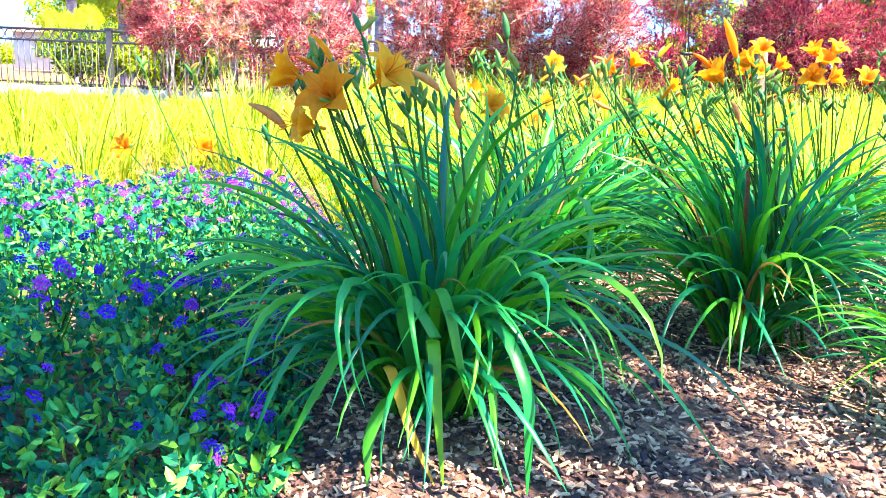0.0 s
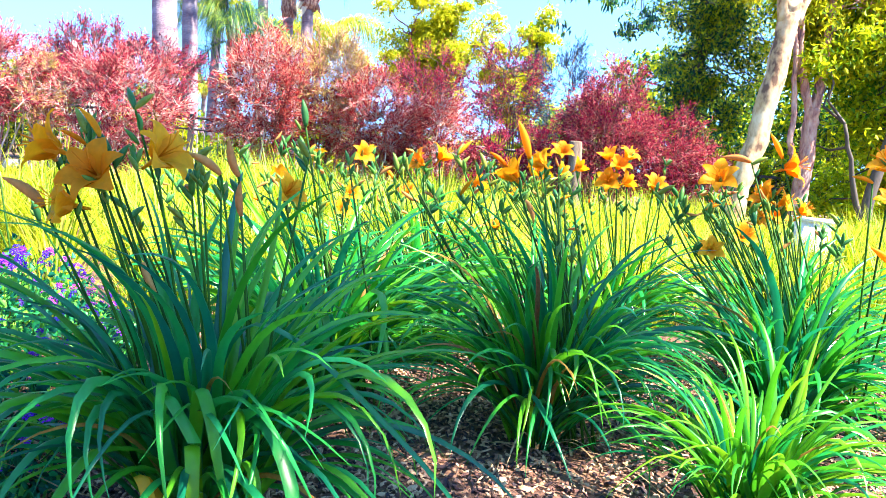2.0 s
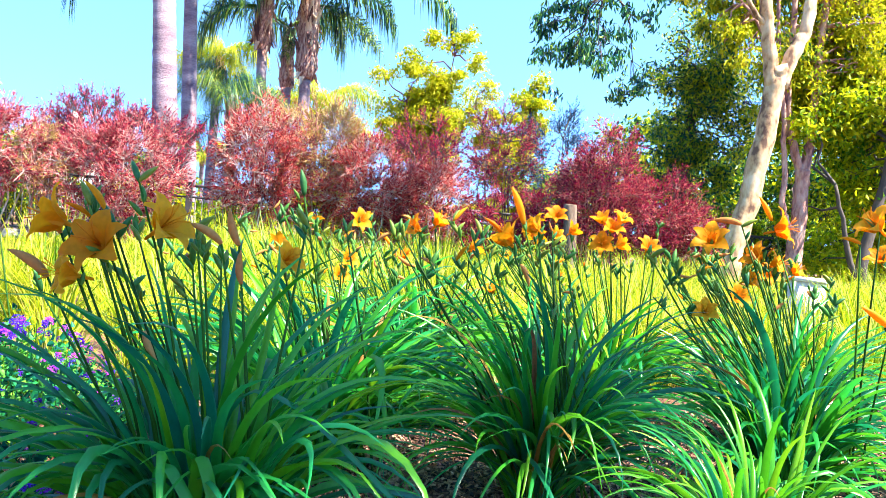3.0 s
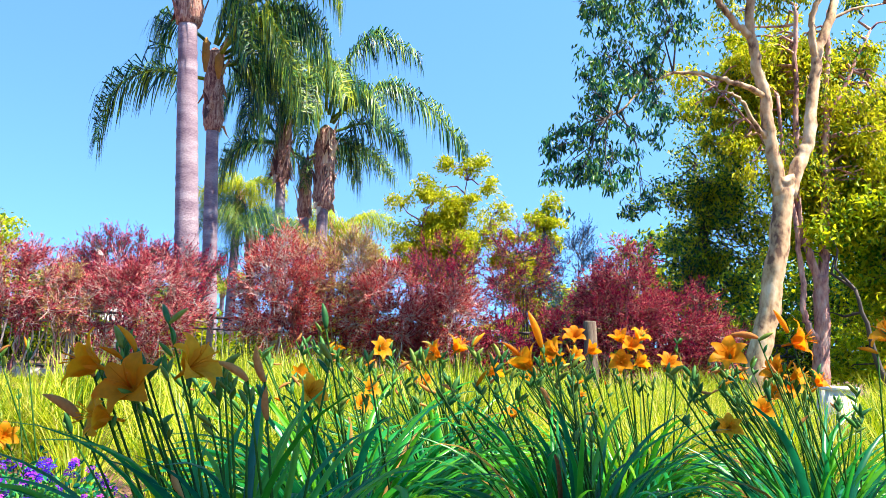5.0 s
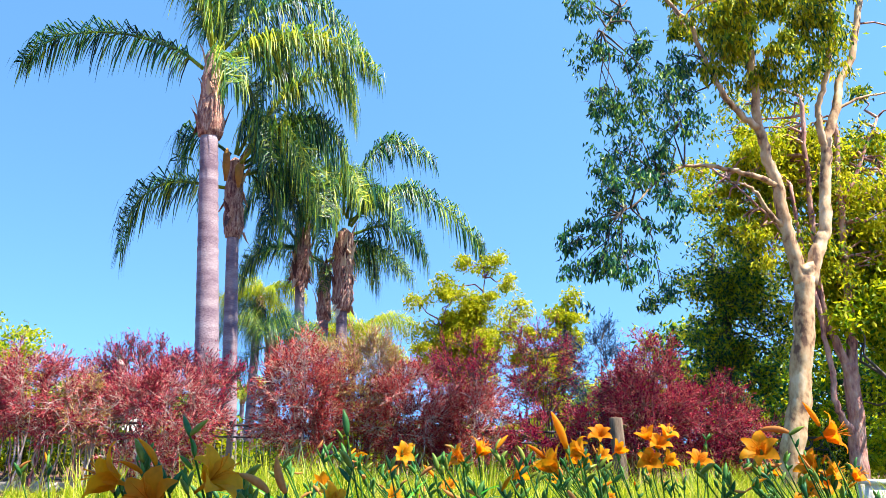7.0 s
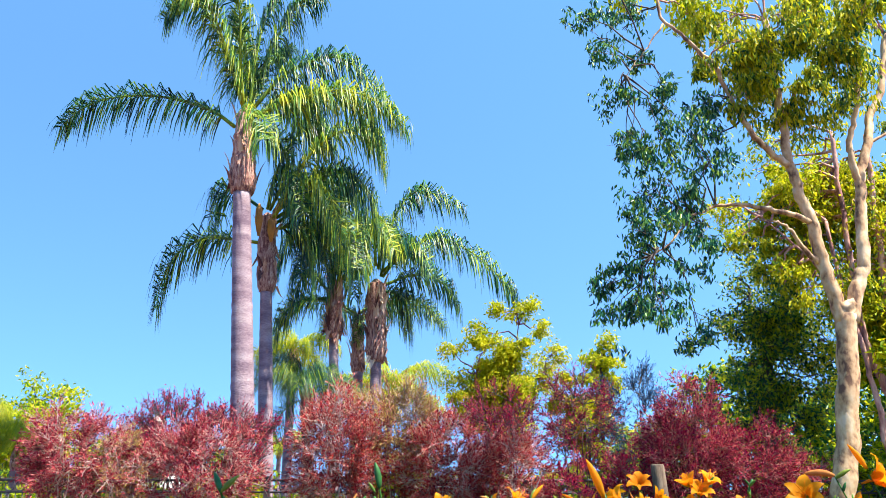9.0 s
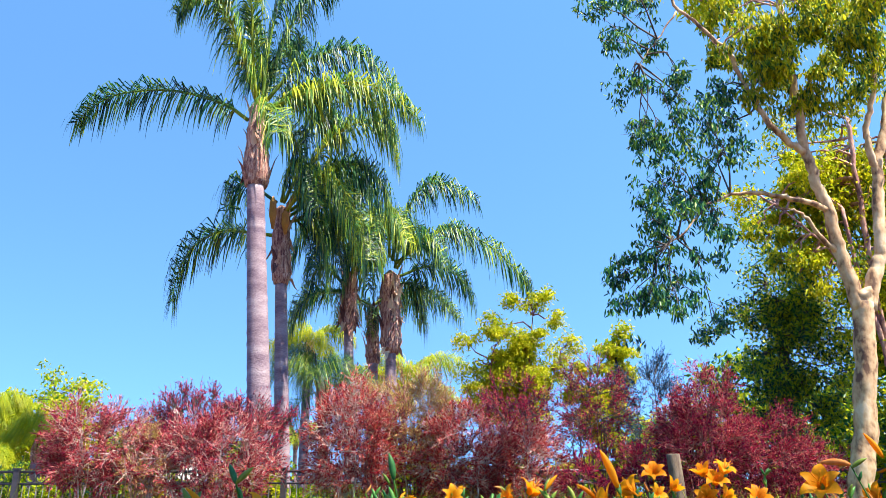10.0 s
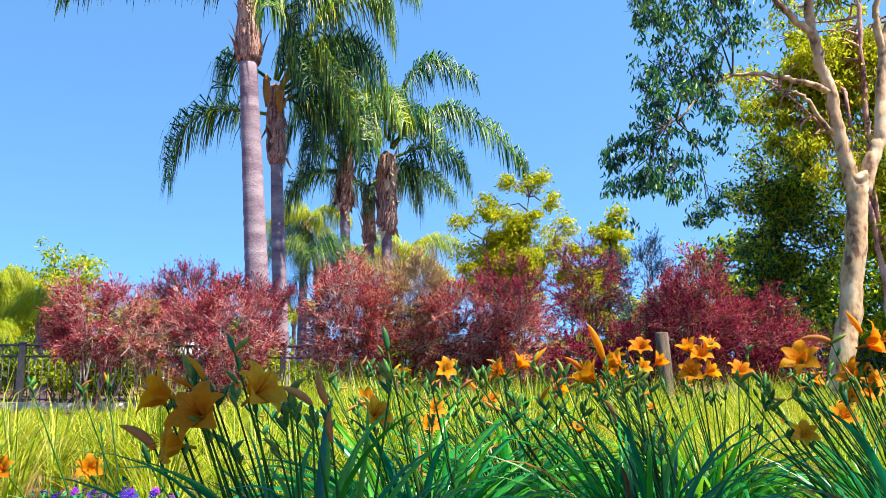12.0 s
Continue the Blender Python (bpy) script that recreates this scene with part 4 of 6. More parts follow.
palm((-12.2, 21, 0), (-12.2, 21, 2.2), (-12.2, 21, 2.7), 0.3,
     [(a, -10, 0.6, a // 40 % 3) for a in range(10, 370, 27)], "low yellow-green palm behind the fence", 9, material=M_PALM_YELLOW, length=2.0)
palm((-2.2, 30, 0), (-2.0, 30, 4.0), (-2.0, 30, 4.6), 0.3,
     [(a, 0, 0.8, a // 40 % 3) for a in range(0, 360, 32)], "far palm among the trees", 10, material=M_PALM_YELLOW, length=3.6)

# ---- red shrubs along the fence ----
shrub("red_shrub", (-6.1, 13.9, 0), 1.1, 0.75, 2.38, M_RED, "red-leaved twiggy shrub with pale stems in front of the fence", 21, 15000, 11, 150, bottom=0.3)
shrub("red_shrub", (-4.25, 14.0, 0), 1.2, 0.8, 2.28, M_RED, "dense pinkish red shrub in front of the fence", 22, 22000, 12, 210, bottom=0.12)
shrub("red_shrub", (-5.2, 13.7, 0), 0.4, 0.4, 2.0, M_REDGREEN, "thin bronze-green shrub among the red ones", 23, 2600, 5, 36, bottom=0.35)
shrub("red_shrub", (-5.1, 16.8, 0), 1.9, 0.7, 3.2, M_DARKRED, "dark purplish shrub behind the fence", 24, 12000, 14, 180, bottom=0.25, twig_mat=M_DARKBARK, upright=1.3, group="shrubs behind the fence")
shrub("red_shrub", (-1.65, 13.9, 0), 0.88, 0.8, 2.62, M_ROSE, "bright red shrub beside the fence gap", 25, 20000, 11, 185, bottom=0.16)
shrub("red_shrub", (-0.65, 14.3, 0), 0.85, 0.7, 3.0, M_REDGREEN, "tall bronze-tipped shrub among the red ones", 26, 12000, 9, 120, bottom=0.36, upright=0.8)
shrub("red_shrub", (0.1, 13.8, 0), 1.15, 0.8, 2.3, M_ROSE, "dense pinkish red shrub in front of the fence", 27, 19000, 10, 180, bottom=0.12)
shrub("red_shrub", (1.05, 14.0, 0), 0.95, 0.7, 2.0, M_ROSE, "low red shrub with many fine twigs", 28, 12000, 9, 120, bottom=0.12)
shrub("red_shrub", (1.25, 16.4, 0), 0.9, 0.8, 3.25, M_DARKRED, "dark crimson shrub beside the lime-leaved tree", 29, 7500, 8, 80, bottom=0.3, twig_mat=M_DARKBARK, upright=0.8)
shrub("red_shrub", (2.85, 17.0, 0), 0.85, 0.8, 3.8, M_DARKRED, "tall airy dark crimson shrub", 30, 6000, 8, 70, bottom=0.3, twig_mat=M_DARKBARK, upright=0.6)
shrub("red_shrub", (4.3, 14.3, 0), 1.1, 0.9, 2.85, M_CRIMSON, "deep red shrub with a pale bare branch", 31, 18000, 10, 170, bottom=0.14, twig_mat=M_REDTWIG)
shrub("red_shrub", (5.4, 14.5, 0), 1.1, 0.9, 2.35, M_CRIMSON, "deep red spreading shrub near the pale trunk", 32, 15000, 10, 150, bottom=0.12, twig_mat=M_REDTWIG)
shrub("red_shrub", (6.3, 14.6, 0), 0.55, 0.6, 1.75, M_RED, "small red shrub near the pale trunk", 33, 5000, 6, 60, bottom=0.12)
shrub("red_shrub", (3.2, 14.2, 0), 0.7, 0.5, 1.65, M_DARKRED, "small dark red shrub behind the wooden post", 34, 6000, 6, 60, bottom=0.12, twig_mat=M_REDTWIG)
shrub("red_shrub", (2.3, 14.4, 0), 0.65, 0.5, 1.55, M_DARKRED, "small dark red shrub between the taller ones", 36, 7000, 6, 70, bottom=0.1, twig_mat=M_REDTWIG)
shrub("blue_shrub", (4.35, 18.5, 0), 1.0, 0.8, 4.3, M_BLUE_LEAF, "thin grey-blue feathery shrub behind the red ones", 35, 4200, 8, 60, (0.11, 0.012), "shrubs behind the fence", twig_mat=M_DARKBARK, upright=0.8)
for i_, (x_, y_, r_, h_) in enumerate([(-6.5, 16.3, 1.2, 1.6), (-4.1, 16.3, 1.0, 1.3), (-9.2, 16.6, 1.0, 1.3), (-7.9, 16.6, 1.0, 1.2), (-2.6, 17.5, 0.8, 1.0), (-0.6, 17.0, 1.2, 1.5), (1.2, 18.0, 1.2, 1.6), (3.0, 20.0, 1.3, 1.6), (5.2, 20.0, 1.3, 1.8), (7.6, 16.5, 1.2, 1.7), (9.0, 17.0, 1.3, 1.8), (10.6, 16.0, 1.3, 1.8), (8.3, 19.5, 2.0, 2.3), (11.5, 18.5, 2.2, 2.4), (14.5, 18, 2.2, 2.6), (-4.2, 23, 1.2, 0.95), (-2.9, 24.5, 1.2, 1.0), (-5.4, 25, 1.3, 1.1), (-13.5, 26, 1.8, 2.0), (-10.5, 25, 1.6, 1.8)]):
    shrub("green_shrub", (x_, y_, 0), r_, 0.8, h_, M_GREEN_LEAF if i_ % 2 else M_DARK_LEAF, "leafy green shrub behind the fence", 40 + i_, 9000, 8, 90, (0.08, 0.04), "shrubs behind the fence", twig_mat=M_DARKBARK)


# ---- trees ----
def tree(name, base, limbs, bark, label, seed, group="garden trees", sides=12):
    """limbs: (points, start radius, end radius); the first is the trunk. Returns the thing and the limb points."""
    rng = np.random.default_rng(seed)
    e = thing(name, base)
    tagged(e, label, "tree", group)
    o = Vector(base)
    pts_all = []
    for i, (pts, r0, r1) in enumerate(limbs):
        g = Geo()
        p, r = limb([Vector(q) - o for q in pts], r0, r1, rng, 5, 0.009)
        r = [q * (1 + 0.05 * math.sin(3.1 * j + i) * math.cos(1.7 * j)) for j, q in enumerate(r)]
        if i == 0:
            p[0].z -= 0.1
            r[0] *= 1.25
        g.tube(p, r, sides if r0 > 0.05 else 7)
        part("trunk" if i == 0 else "limb", g, bark, e)
        pts_all += p[len(p) // 2:] if i == 0 else p
    return e, pts_all


rng_ = np.random.default_rng(77)
gum, gum_pts = tree("gum_tree", (5.24, 11, 0), [
    ([(5.24, 11, 0), (5.32, 11, 0.9), (5.47, 11, 1.45), (5.57, 11, 2.1), (5.66, 11, 2.75), (5.72, 11, 3.3), (5.74, 11, 3.5)], 0.165, 0.135),
    ([(5.68, 11, 3.2), (5.56, 10.99, 3.74), (5.46, 10.96, 4.25), (5.4, 10.92, 4.7), (5.26, 10.9, 5.13), (5.15, 10.85, 5.6), (5.12, 10.8, 6.0), (5.06, 10.7, 6.8), (4.98, 10.6, 7.8)], 0.11, 0.05),
    ([(5.78, 11, 3.2), (5.95, 11, 3.76), (6.08, 11, 4.02), (6.16, 11.05, 4.5), (6.25, 11.1, 5.07), (6.32, 11.1, 5.55), (6.5, 11.1, 6.0), (6.66, 11.2, 6.5), (6.9, 11.2, 6.9), (7.2, 11.3, 8.0)], 0.11, 0.05),
    ([(5.36, 10.9, 4.66), (5.0, 10.8, 4.76), (4.71, 10.8, 4.82), (4.29, 10.7, 4.86), (3.96, 10.7, 4.83), (3.54, 10.6, 4.62), (3.21, 10.5, 4.2), (2.94, 10.5, 4.02)], 0.048, 0.01),
    ([(5.42, 10.95, 4.05), (5.2, 10.9, 4.3), (5.02, 10.8, 4.5), (4.82, 10.7, 4.59), (4.6, 10.7, 4.62)], 0.045, 0.01),
    ([(5.15, 10.85, 5.5), (4.92, 10.8, 5.66), (4.64, 10.7, 5.9), (4.4, 10.7, 6.4), (4.13, 10.6, 7.05), (3.74, 10.6, 7.5), (3.4, 10.6, 7.85), (3.35, 10.6, 8.4)], 0.055, 0.02),
    ([(3.42, 10.6, 7.75), (3.07, 10.5, 7.2), (2.78, 10.5, 6.8)], 0.016, 0.006),
    ([(6.27, 11.1, 5.3), (6.16, 11.0, 5.65), (6.16, 11.0, 5.97), (6.28, 10.9, 6.4), (6.4, 10.9, 6.9), (6.48, 10.9, 7.6)], 0.06, 0.03),
    ([(6.5, 11.1, 6.0), (6.9, 11.1, 6.2), (7.4, 11.2, 6.35)], 0.03, 0.012),
    ([(5.1, 10.8, 6.1), (5.3, 10.7, 6.6), (5.7, 10.6, 7.0), (6.1, 10.6, 7.3)], 0.035, 0.012)],
    M_GUM_BARK, "pale cream-barked gum tree forking into leafy limbs", 50)
cc_ = [(2.46, 10.6, 3.2), (2.74, 10.6, 3.3), (3.1, 10.6, 3.42), (2.3, 10.6, 3.62), (2.55, 10.6, 3.84), (2.9, 10.6, 3.94), (2.85, 10.6, 4.4), (2.93, 10.6, 5.0), (2.75, 10.6, 5.75), (2.6, 10.6, 6.6),
       (3.27, 10.6, 5.8), (3.44, 10.6, 6.2), (3.35, 10.6, 6.7), (3.25, 10.6, 5.2), (3.5, 10.6, 5.45), (3.57, 10.6, 4.9), (2.15, 10.6, 7.9), (2.45, 10.6, 7.5), (2.8, 10.6, 8.0), (2.86, 10.6, 4.57), (3.9, 10.6, 5.5), (3.9, 10.6, 6.4), (3.7, 10.6, 4.3), (3.0, 10.6, 7.2)]
sunny_ = [(4.6, 10.6, 6.5)] + blob_points(rng_, (5.4, 10.6, 7.3), (1.7, 1.0, 1.1), 26, 0.3)
light_ = blob_points(rng_, (8.0, 11.2, 7.3), (1.4, 1.1, 1.7), 6, 0.3) + blob_points(rng_, (5.6, 11.4, 9.0), (2.8, 1.4, 1.1), 16, 0.3)
o_ = Vector((5.24, 11, 0))
cc_ += [tuple(np.array(c) + rng_.normal(size=3) * np.array([0.28, 0.5, 0.28]) + np.array([0.15, 0, 0])) for c in cc_[::-1]]
# shade is in the left clumps' teal, sunlight in the other clumps' yellows
crown(gum, [Vector(c) - o_ for c in cc_], [rng_.uniform(0.25, 0.5) for _ in cc_], 8200, (0.105, 0.034), M_GUM_SHADE_TONE, 51, 1.0, gum_pts, M_DARKBARK, "shaded_foliage", 0.95, 9, 0.15, 0.55)
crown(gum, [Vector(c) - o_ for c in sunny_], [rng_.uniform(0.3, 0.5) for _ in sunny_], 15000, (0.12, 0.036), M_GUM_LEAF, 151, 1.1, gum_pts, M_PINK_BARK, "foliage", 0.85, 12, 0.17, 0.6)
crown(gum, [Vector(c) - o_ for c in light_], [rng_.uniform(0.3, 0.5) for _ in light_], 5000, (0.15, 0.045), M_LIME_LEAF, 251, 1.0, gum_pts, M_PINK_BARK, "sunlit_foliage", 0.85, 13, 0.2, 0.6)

pink, pink_pts = tree("pink_barked_tree", (7.91, 14.12, 0), [
    ([(7.91, 14.12, 0), (7.94, 14.12, 0.81), (7.97, 14.12, 1.55), (7.96, 14.12, 2.17), (7.97, 14.12, 2.45)], 0.169, 0.124),
    ([(7.94, 14.12, 2.28), (7.76, 14.12, 2.82), (7.62, 14.12, 3.24), (7.53, 14.1, 3.65), (7.48, 14.07, 4.32), (7.46, 14.01, 5.38), (7.45, 14.01, 6.62), (7.48, 14.01, 7.59)], 0.085, 0.04),
    ([(7.98, 14.12, 2.28), (8.05, 14.12, 3.05), (8.07, 14.12, 3.64), (8.06, 14.12, 4.65), (8.11, 14.12, 5.78), (8.19, 14.12, 7.59)], 0.107, 0.045),
    ([(7.89, 14.07, 1.26), (7.66, 14.03, 1.51), (7.57, 14.01, 1.83), (7.57, 14.01, 2.32), (7.51, 14.01, 2.85), (7.46, 14.01, 3.3), (7.23, 14.01, 4.43), (7.12, 14.01, 5.78)], 0.068, 0.034),
    ([(8.09, 14.12, 5.33), (8.59, 14.24, 6.24), (9.15, 14.35, 7.37)], 0.051, 0.023),
    ([(7.23, 14.01, 4.43), (6.67, 14.12, 5.22), (5.99, 14.12, 5.9)], 0.04, 0.014)],
    M_PINK_BARK, "pinkish-barked tree with several trunks beside the gum tree", 52)
o_ = Vector((7.91, 14.12, 0))
cs_, rs_ = ragged(rng_, (7.8, 14.58, 5.78), (2.37, 1.02, 2.71), 70)
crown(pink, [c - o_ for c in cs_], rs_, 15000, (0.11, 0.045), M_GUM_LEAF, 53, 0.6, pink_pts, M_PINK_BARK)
cs_, rs_ = ragged(rng_, (8.36, 14.46, 5.11), (2.03, 1.02, 2.71), 50)
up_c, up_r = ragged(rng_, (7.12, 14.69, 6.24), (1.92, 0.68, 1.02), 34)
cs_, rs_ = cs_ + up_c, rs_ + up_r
# second crown borrows the lime leaf: its brighter yellow stands in for sunlight
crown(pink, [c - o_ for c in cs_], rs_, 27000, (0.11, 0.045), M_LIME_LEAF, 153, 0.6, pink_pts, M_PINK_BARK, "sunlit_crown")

dark, dark_pts = tree("dark_leaved_tree", (6.6, 16.5, 0), [
    ([(6.6, 16.5, 0), (6.6, 16.5, 2.0), (6.7, 16.5, 3.6)], 0.16, 0.10),
    ([(6.7, 16.5, 3.4), (6.6, 16.5, 4.4), (6.5, 16.5, 5.0)], 0.07, 0.015),
    ([(6.7, 16.5, 3.4), (7.2, 16.5, 4.6), (7.4, 16.5, 6.2)], 0.07, 0.03)],
    M_DARKBARK, "dense dark green tree behind the red shrubs", 54)
o_ = Vector((6.6, 16.5, 0))
cs_, rs_ = ragged(rng_, (6.9, 16.5, 4.4), (1.7, 1.1, 2.3), 84)
low_c, low_r = ragged(rng_, (6.7, 16.4, 2.8), (1.3, 0.9, 0.9), 24)
crown(dark, [c - o_ for c in cs_ + low_c], rs_ + low_r, 22000, (0.1, 0.042), M_DARK_LEAF, 55, 0.4, dark_pts, M_DARKBARK)

right, right_pts = tree("leafy_tree", (9.0, 13.6, 0), [
    ([(9.0, 13.6, 0), (8.9, 13.6, 0.8), (9.2, 13.6, 2.2), (9.4, 13.6, 3.6)], 0.13, 0.07),
    ([(8.95, 13.6, 0.3), (8.6, 13.6, 1.2), (8.3, 13.6, 2.2)], 0.07, 0.03)],
    M_DARKBARK, "bright green leafy tree with slim dark trunks", 56)
o_ = Vector((9.0, 13.6, 0))
crown(right, [Vector(c) - o_ for c in blob_points(rng_, (9.7, 14.6, 3.4), (2.2, 1.4, 3.0), 85, 0.3)], 0.5, 28000, (0.13, 0.06), M_GREEN_LEAF, 57, 0.4, right_pts, M_DARKBARK)

mid, mid_pts = tree("lime_leaved_tree", (1.8, 22, 0), [
    ([(1.8, 22, 0), (1.8, 22, 2.0), (1.9, 22, 3.6), (2.1, 22, 5.6)], 0.1, 0.012),
    ([(1.8, 22, 2.2), (1.2, 22, 3.4), (0.9, 22, 4.2)], 0.05, 0.01),
    ([(1.85, 22, 2.4), (2.5, 22, 3.6), (2.7, 22, 4.2)], 0.05, 0.01)],
    M_REDTWIG, "airy tree with yellow-green leaves", 58)
o_ = Vector((1.8, 22, 0))
cs_, rs_ = ragged(rng_, (1.6, 22, 3.9), (1.6, 1.0, 1.8), 60)
cs_ += [Vector(c) for c in ((2.4, 22, 6.2), (2.1, 22, 5.9), (1.45, 22, 6.0), (2.75, 22, 5.4), (3.0, 22, 4.8), (0.2, 22, 4.9), (0.9, 22, 5.4), (1.1, 22, 5.0))]
crown(mid, [c - o_ for c in cs_], rs_ + [0.38] * 8, 26000, (0.12, 0.045), M_LIME_LEAF, 59, 0.3, mid_pts, M_REDTWIG)

top, top_pts = tree("lime_leaved_tree", (4.7, 25, 0), [
    ([(4.7, 25, 0), (4.8, 25, 2.4), (4.9, 25, 5.0)], 0.12, 0.04)], M_DARKBARK, "thin lime-topped tree behind the crimson shrub", 60)
o_ = Vector((4.7, 25, 0))
crown(top, [Vector(c) - o_ for c in blob_points(rng_, (4.4, 25, 3.2), (1.3, 1.0, 2.0), 30, 0.3) + [(5.05, 25, 5.7), (4.9, 25, 5.3), (4.6, 25, 5.2), (5.2, 25, 5.0), (4.8, 25, 4.8), (4.5, 25, 4.5), (5.1, 25, 4.4)]],
      0.36, 11000, (0.15, 0.07), M_LIME_LEAF, 61, 0.3, top_pts, M_DARKBARK)

for i_, (x_, y_, h_, r_, mat_) in enumerate([(-17.6, 35, 6.5, 2.4, M_GREEN_LEAF), (-20.5, 36, 4.9, 2.4, M_GREEN_LEAF), (-14.5, 37, 4.2, 1.8, M_DARK_LEAF), (-9.5, 38, 3.4, 2.0, M_DARK_LEAF), (9.5, 24, 5.0, 2.4, M_DARK_LEAF), (12.0, 22, 4.0, 2.6, M_DARK_LEAF), (7.0, 26, 3.4, 2.4, M_DARK_LEAF), (13.0, 19, 7.0, 3.0, M_GREEN_LEAF)]):
    far, far_pts = tree("round_tree", (x_, y_, 0), [([(x_, y_, 0), (x_ + 0.1, y_, h_ * 0.4), (x_, y_, h_ * 0.75)], 0.2, 0.06)], M_DARKBARK, "rounded green tree in the distance", 62 + i_, "distant trees")
    crown(far, [Vector(c) - Vector((x_, y_, 0)) for c in blob_points(rng_, (x_, y_, h_ * 0.62), (r_, r_ * 0.8, h_ * 0.36), 45, 0.4)], 0.7, 8000, (0.2, 0.1), mat_, 70 + i_, 0.3, far_pts, M_DARKBARK)


def build_treeline():
    rng = np.random.default_rng(33)
    n = 30000
    x = rng.uniform(-75, 75, n)
    top = 1.5 + 0.5 * np.sin(x * 0.31) + 0.35 * np.sin(x * 1.13 + 2) + 0.2 * np.sin(x * 2.9)
    P = np.stack([x, rng.uniform(66, 72, n), top * rng.random(n) ** 0.6], 1)
    ob = new("distant_treeline", leaf_cloud("distant_treeline", P, rng.normal(size=(n, 3)) + np.array([0, 0, 0.4]), rng.uniform(0.35, 0.8, n), rng.uniform(0.2, 0.45, n), rng))
    ob.data.materials.append(M_GREEN_LEAF)
    tagged(ob, "low line of distant green trees on the horizon", "trees", kind="stuff")


build_treeline()


# ---- house beyond the fence ----
def build_house():
    e = thing("house", (-24.5, 43, 0))
    tagged(e, "pale rendered house with a terracotta tiled roof, far behind the fence", "house")
    g = Geo(); g.box((-4, 0, -0.1), (4.6, 5, 2.0)); part("wall", g, M_WHITE, e)
    g = Geo()
    g.v += [Vector(p) for p in ((-4.4, -0.5, 2.0), (5.0, -0.5, 2.0), (5.0, 5.5, 2.0), (-4.4, 5.5, 2.0), (-2.4, 2.5, 3.3), (3.0, 2.5, 3.3))]
    g.f += [(0, 1, 5, 4), (1, 2, 5), (2, 3, 4, 5), (3, 0, 4), (3, 2, 1, 0)]
    part("roof", g.mesh("roof", False), M_ROOF, e, "terracotta tiled hip roof")
    for x in (-2.8, -0.2, 2.4):
        g = Geo(); g.box((x, -0.05, 0.6), (x + 1.2, 0.02, 1.7)); w = part("window", g, M_WHITE, e)
        g = Geo(); g.box((x + 0.07, -0.07, 0.67), (x + 1.13, -0.052, 1.63)); part("pane", g, M_GLASS, w)


build_house()


def build_pavilion():
    e = thing("garden_pavilion", (-16.1, 46, 0))
    tagged(e, "small pale pavilion with a domed cupola, far behind the shrubs", "pavilion")
    g = Geo(); g.tube([(0, 0, -0.1), (0, 0, 3.6)], [1.5, 1.5], 16); part("wall", g, M_WHITE, e)
    g = Geo(); g.tube([(0, 0, 3.6), (0, 0, 3.7), (0, 0, 4.5)], [1.8, 1.8, 0.55], 16); part("roof", g, M_ROOF, e, "terracotta conical roof")
    g = Geo(); g.tube([(0, 0, 4.3), (0, 0, 5.3), (0, 0, 5.31), (0, 0, 5.37), (0, 0, 5.38), (0, 0, 5.55), (0, 0, 5.7), (0, 0, 5.8), (0, 0, 5.86)], [0.33, 0.33, 0.42, 0.42, 0.37, 0.34, 0.23, 0.1, 0.02], 16)
    part("cupola", g, M_PINKSTONE, e, "pale pinkish stone dome")


build_pavilion()


# ---- wooden post and white box ----
def build_post():
    g = Geo()
    g.tube([(0.05, 0, -0.1), (0.04, 0, 0.3), (0.0, 0, 0.9), (-0.03, 0, 1.3), (-0.03, 0, 1.32)], [0.105, 0.1, 0.098, 0.094, 0.085], 12)
    ob = new("wooden_post", g.mesh("wooden_post"))
    ob.data.materials.append(M_TIMBER)
    ob.location = (3.15, 11.8, 0)
    tagged(ob, "short weathered grey timber post leaning among the lilies", "post")


build_post()


def build_box():
    e = thing("utility_box", (4.18, 7.0, 0))
    tagged(e, "low pale concrete utility box in the grass", "utility box")
    g = Geo(); g.box((-0.125, -0.11, -0.05), (0.125, 0.11, 0.56)); part("body", g, M_WHITE, e)
    g = Geo(); g.box((-0.14, -0.125, 0.56), (0.14, 0.125, 0.6)); part("lid", g, M_WHITE, e)


build_box()


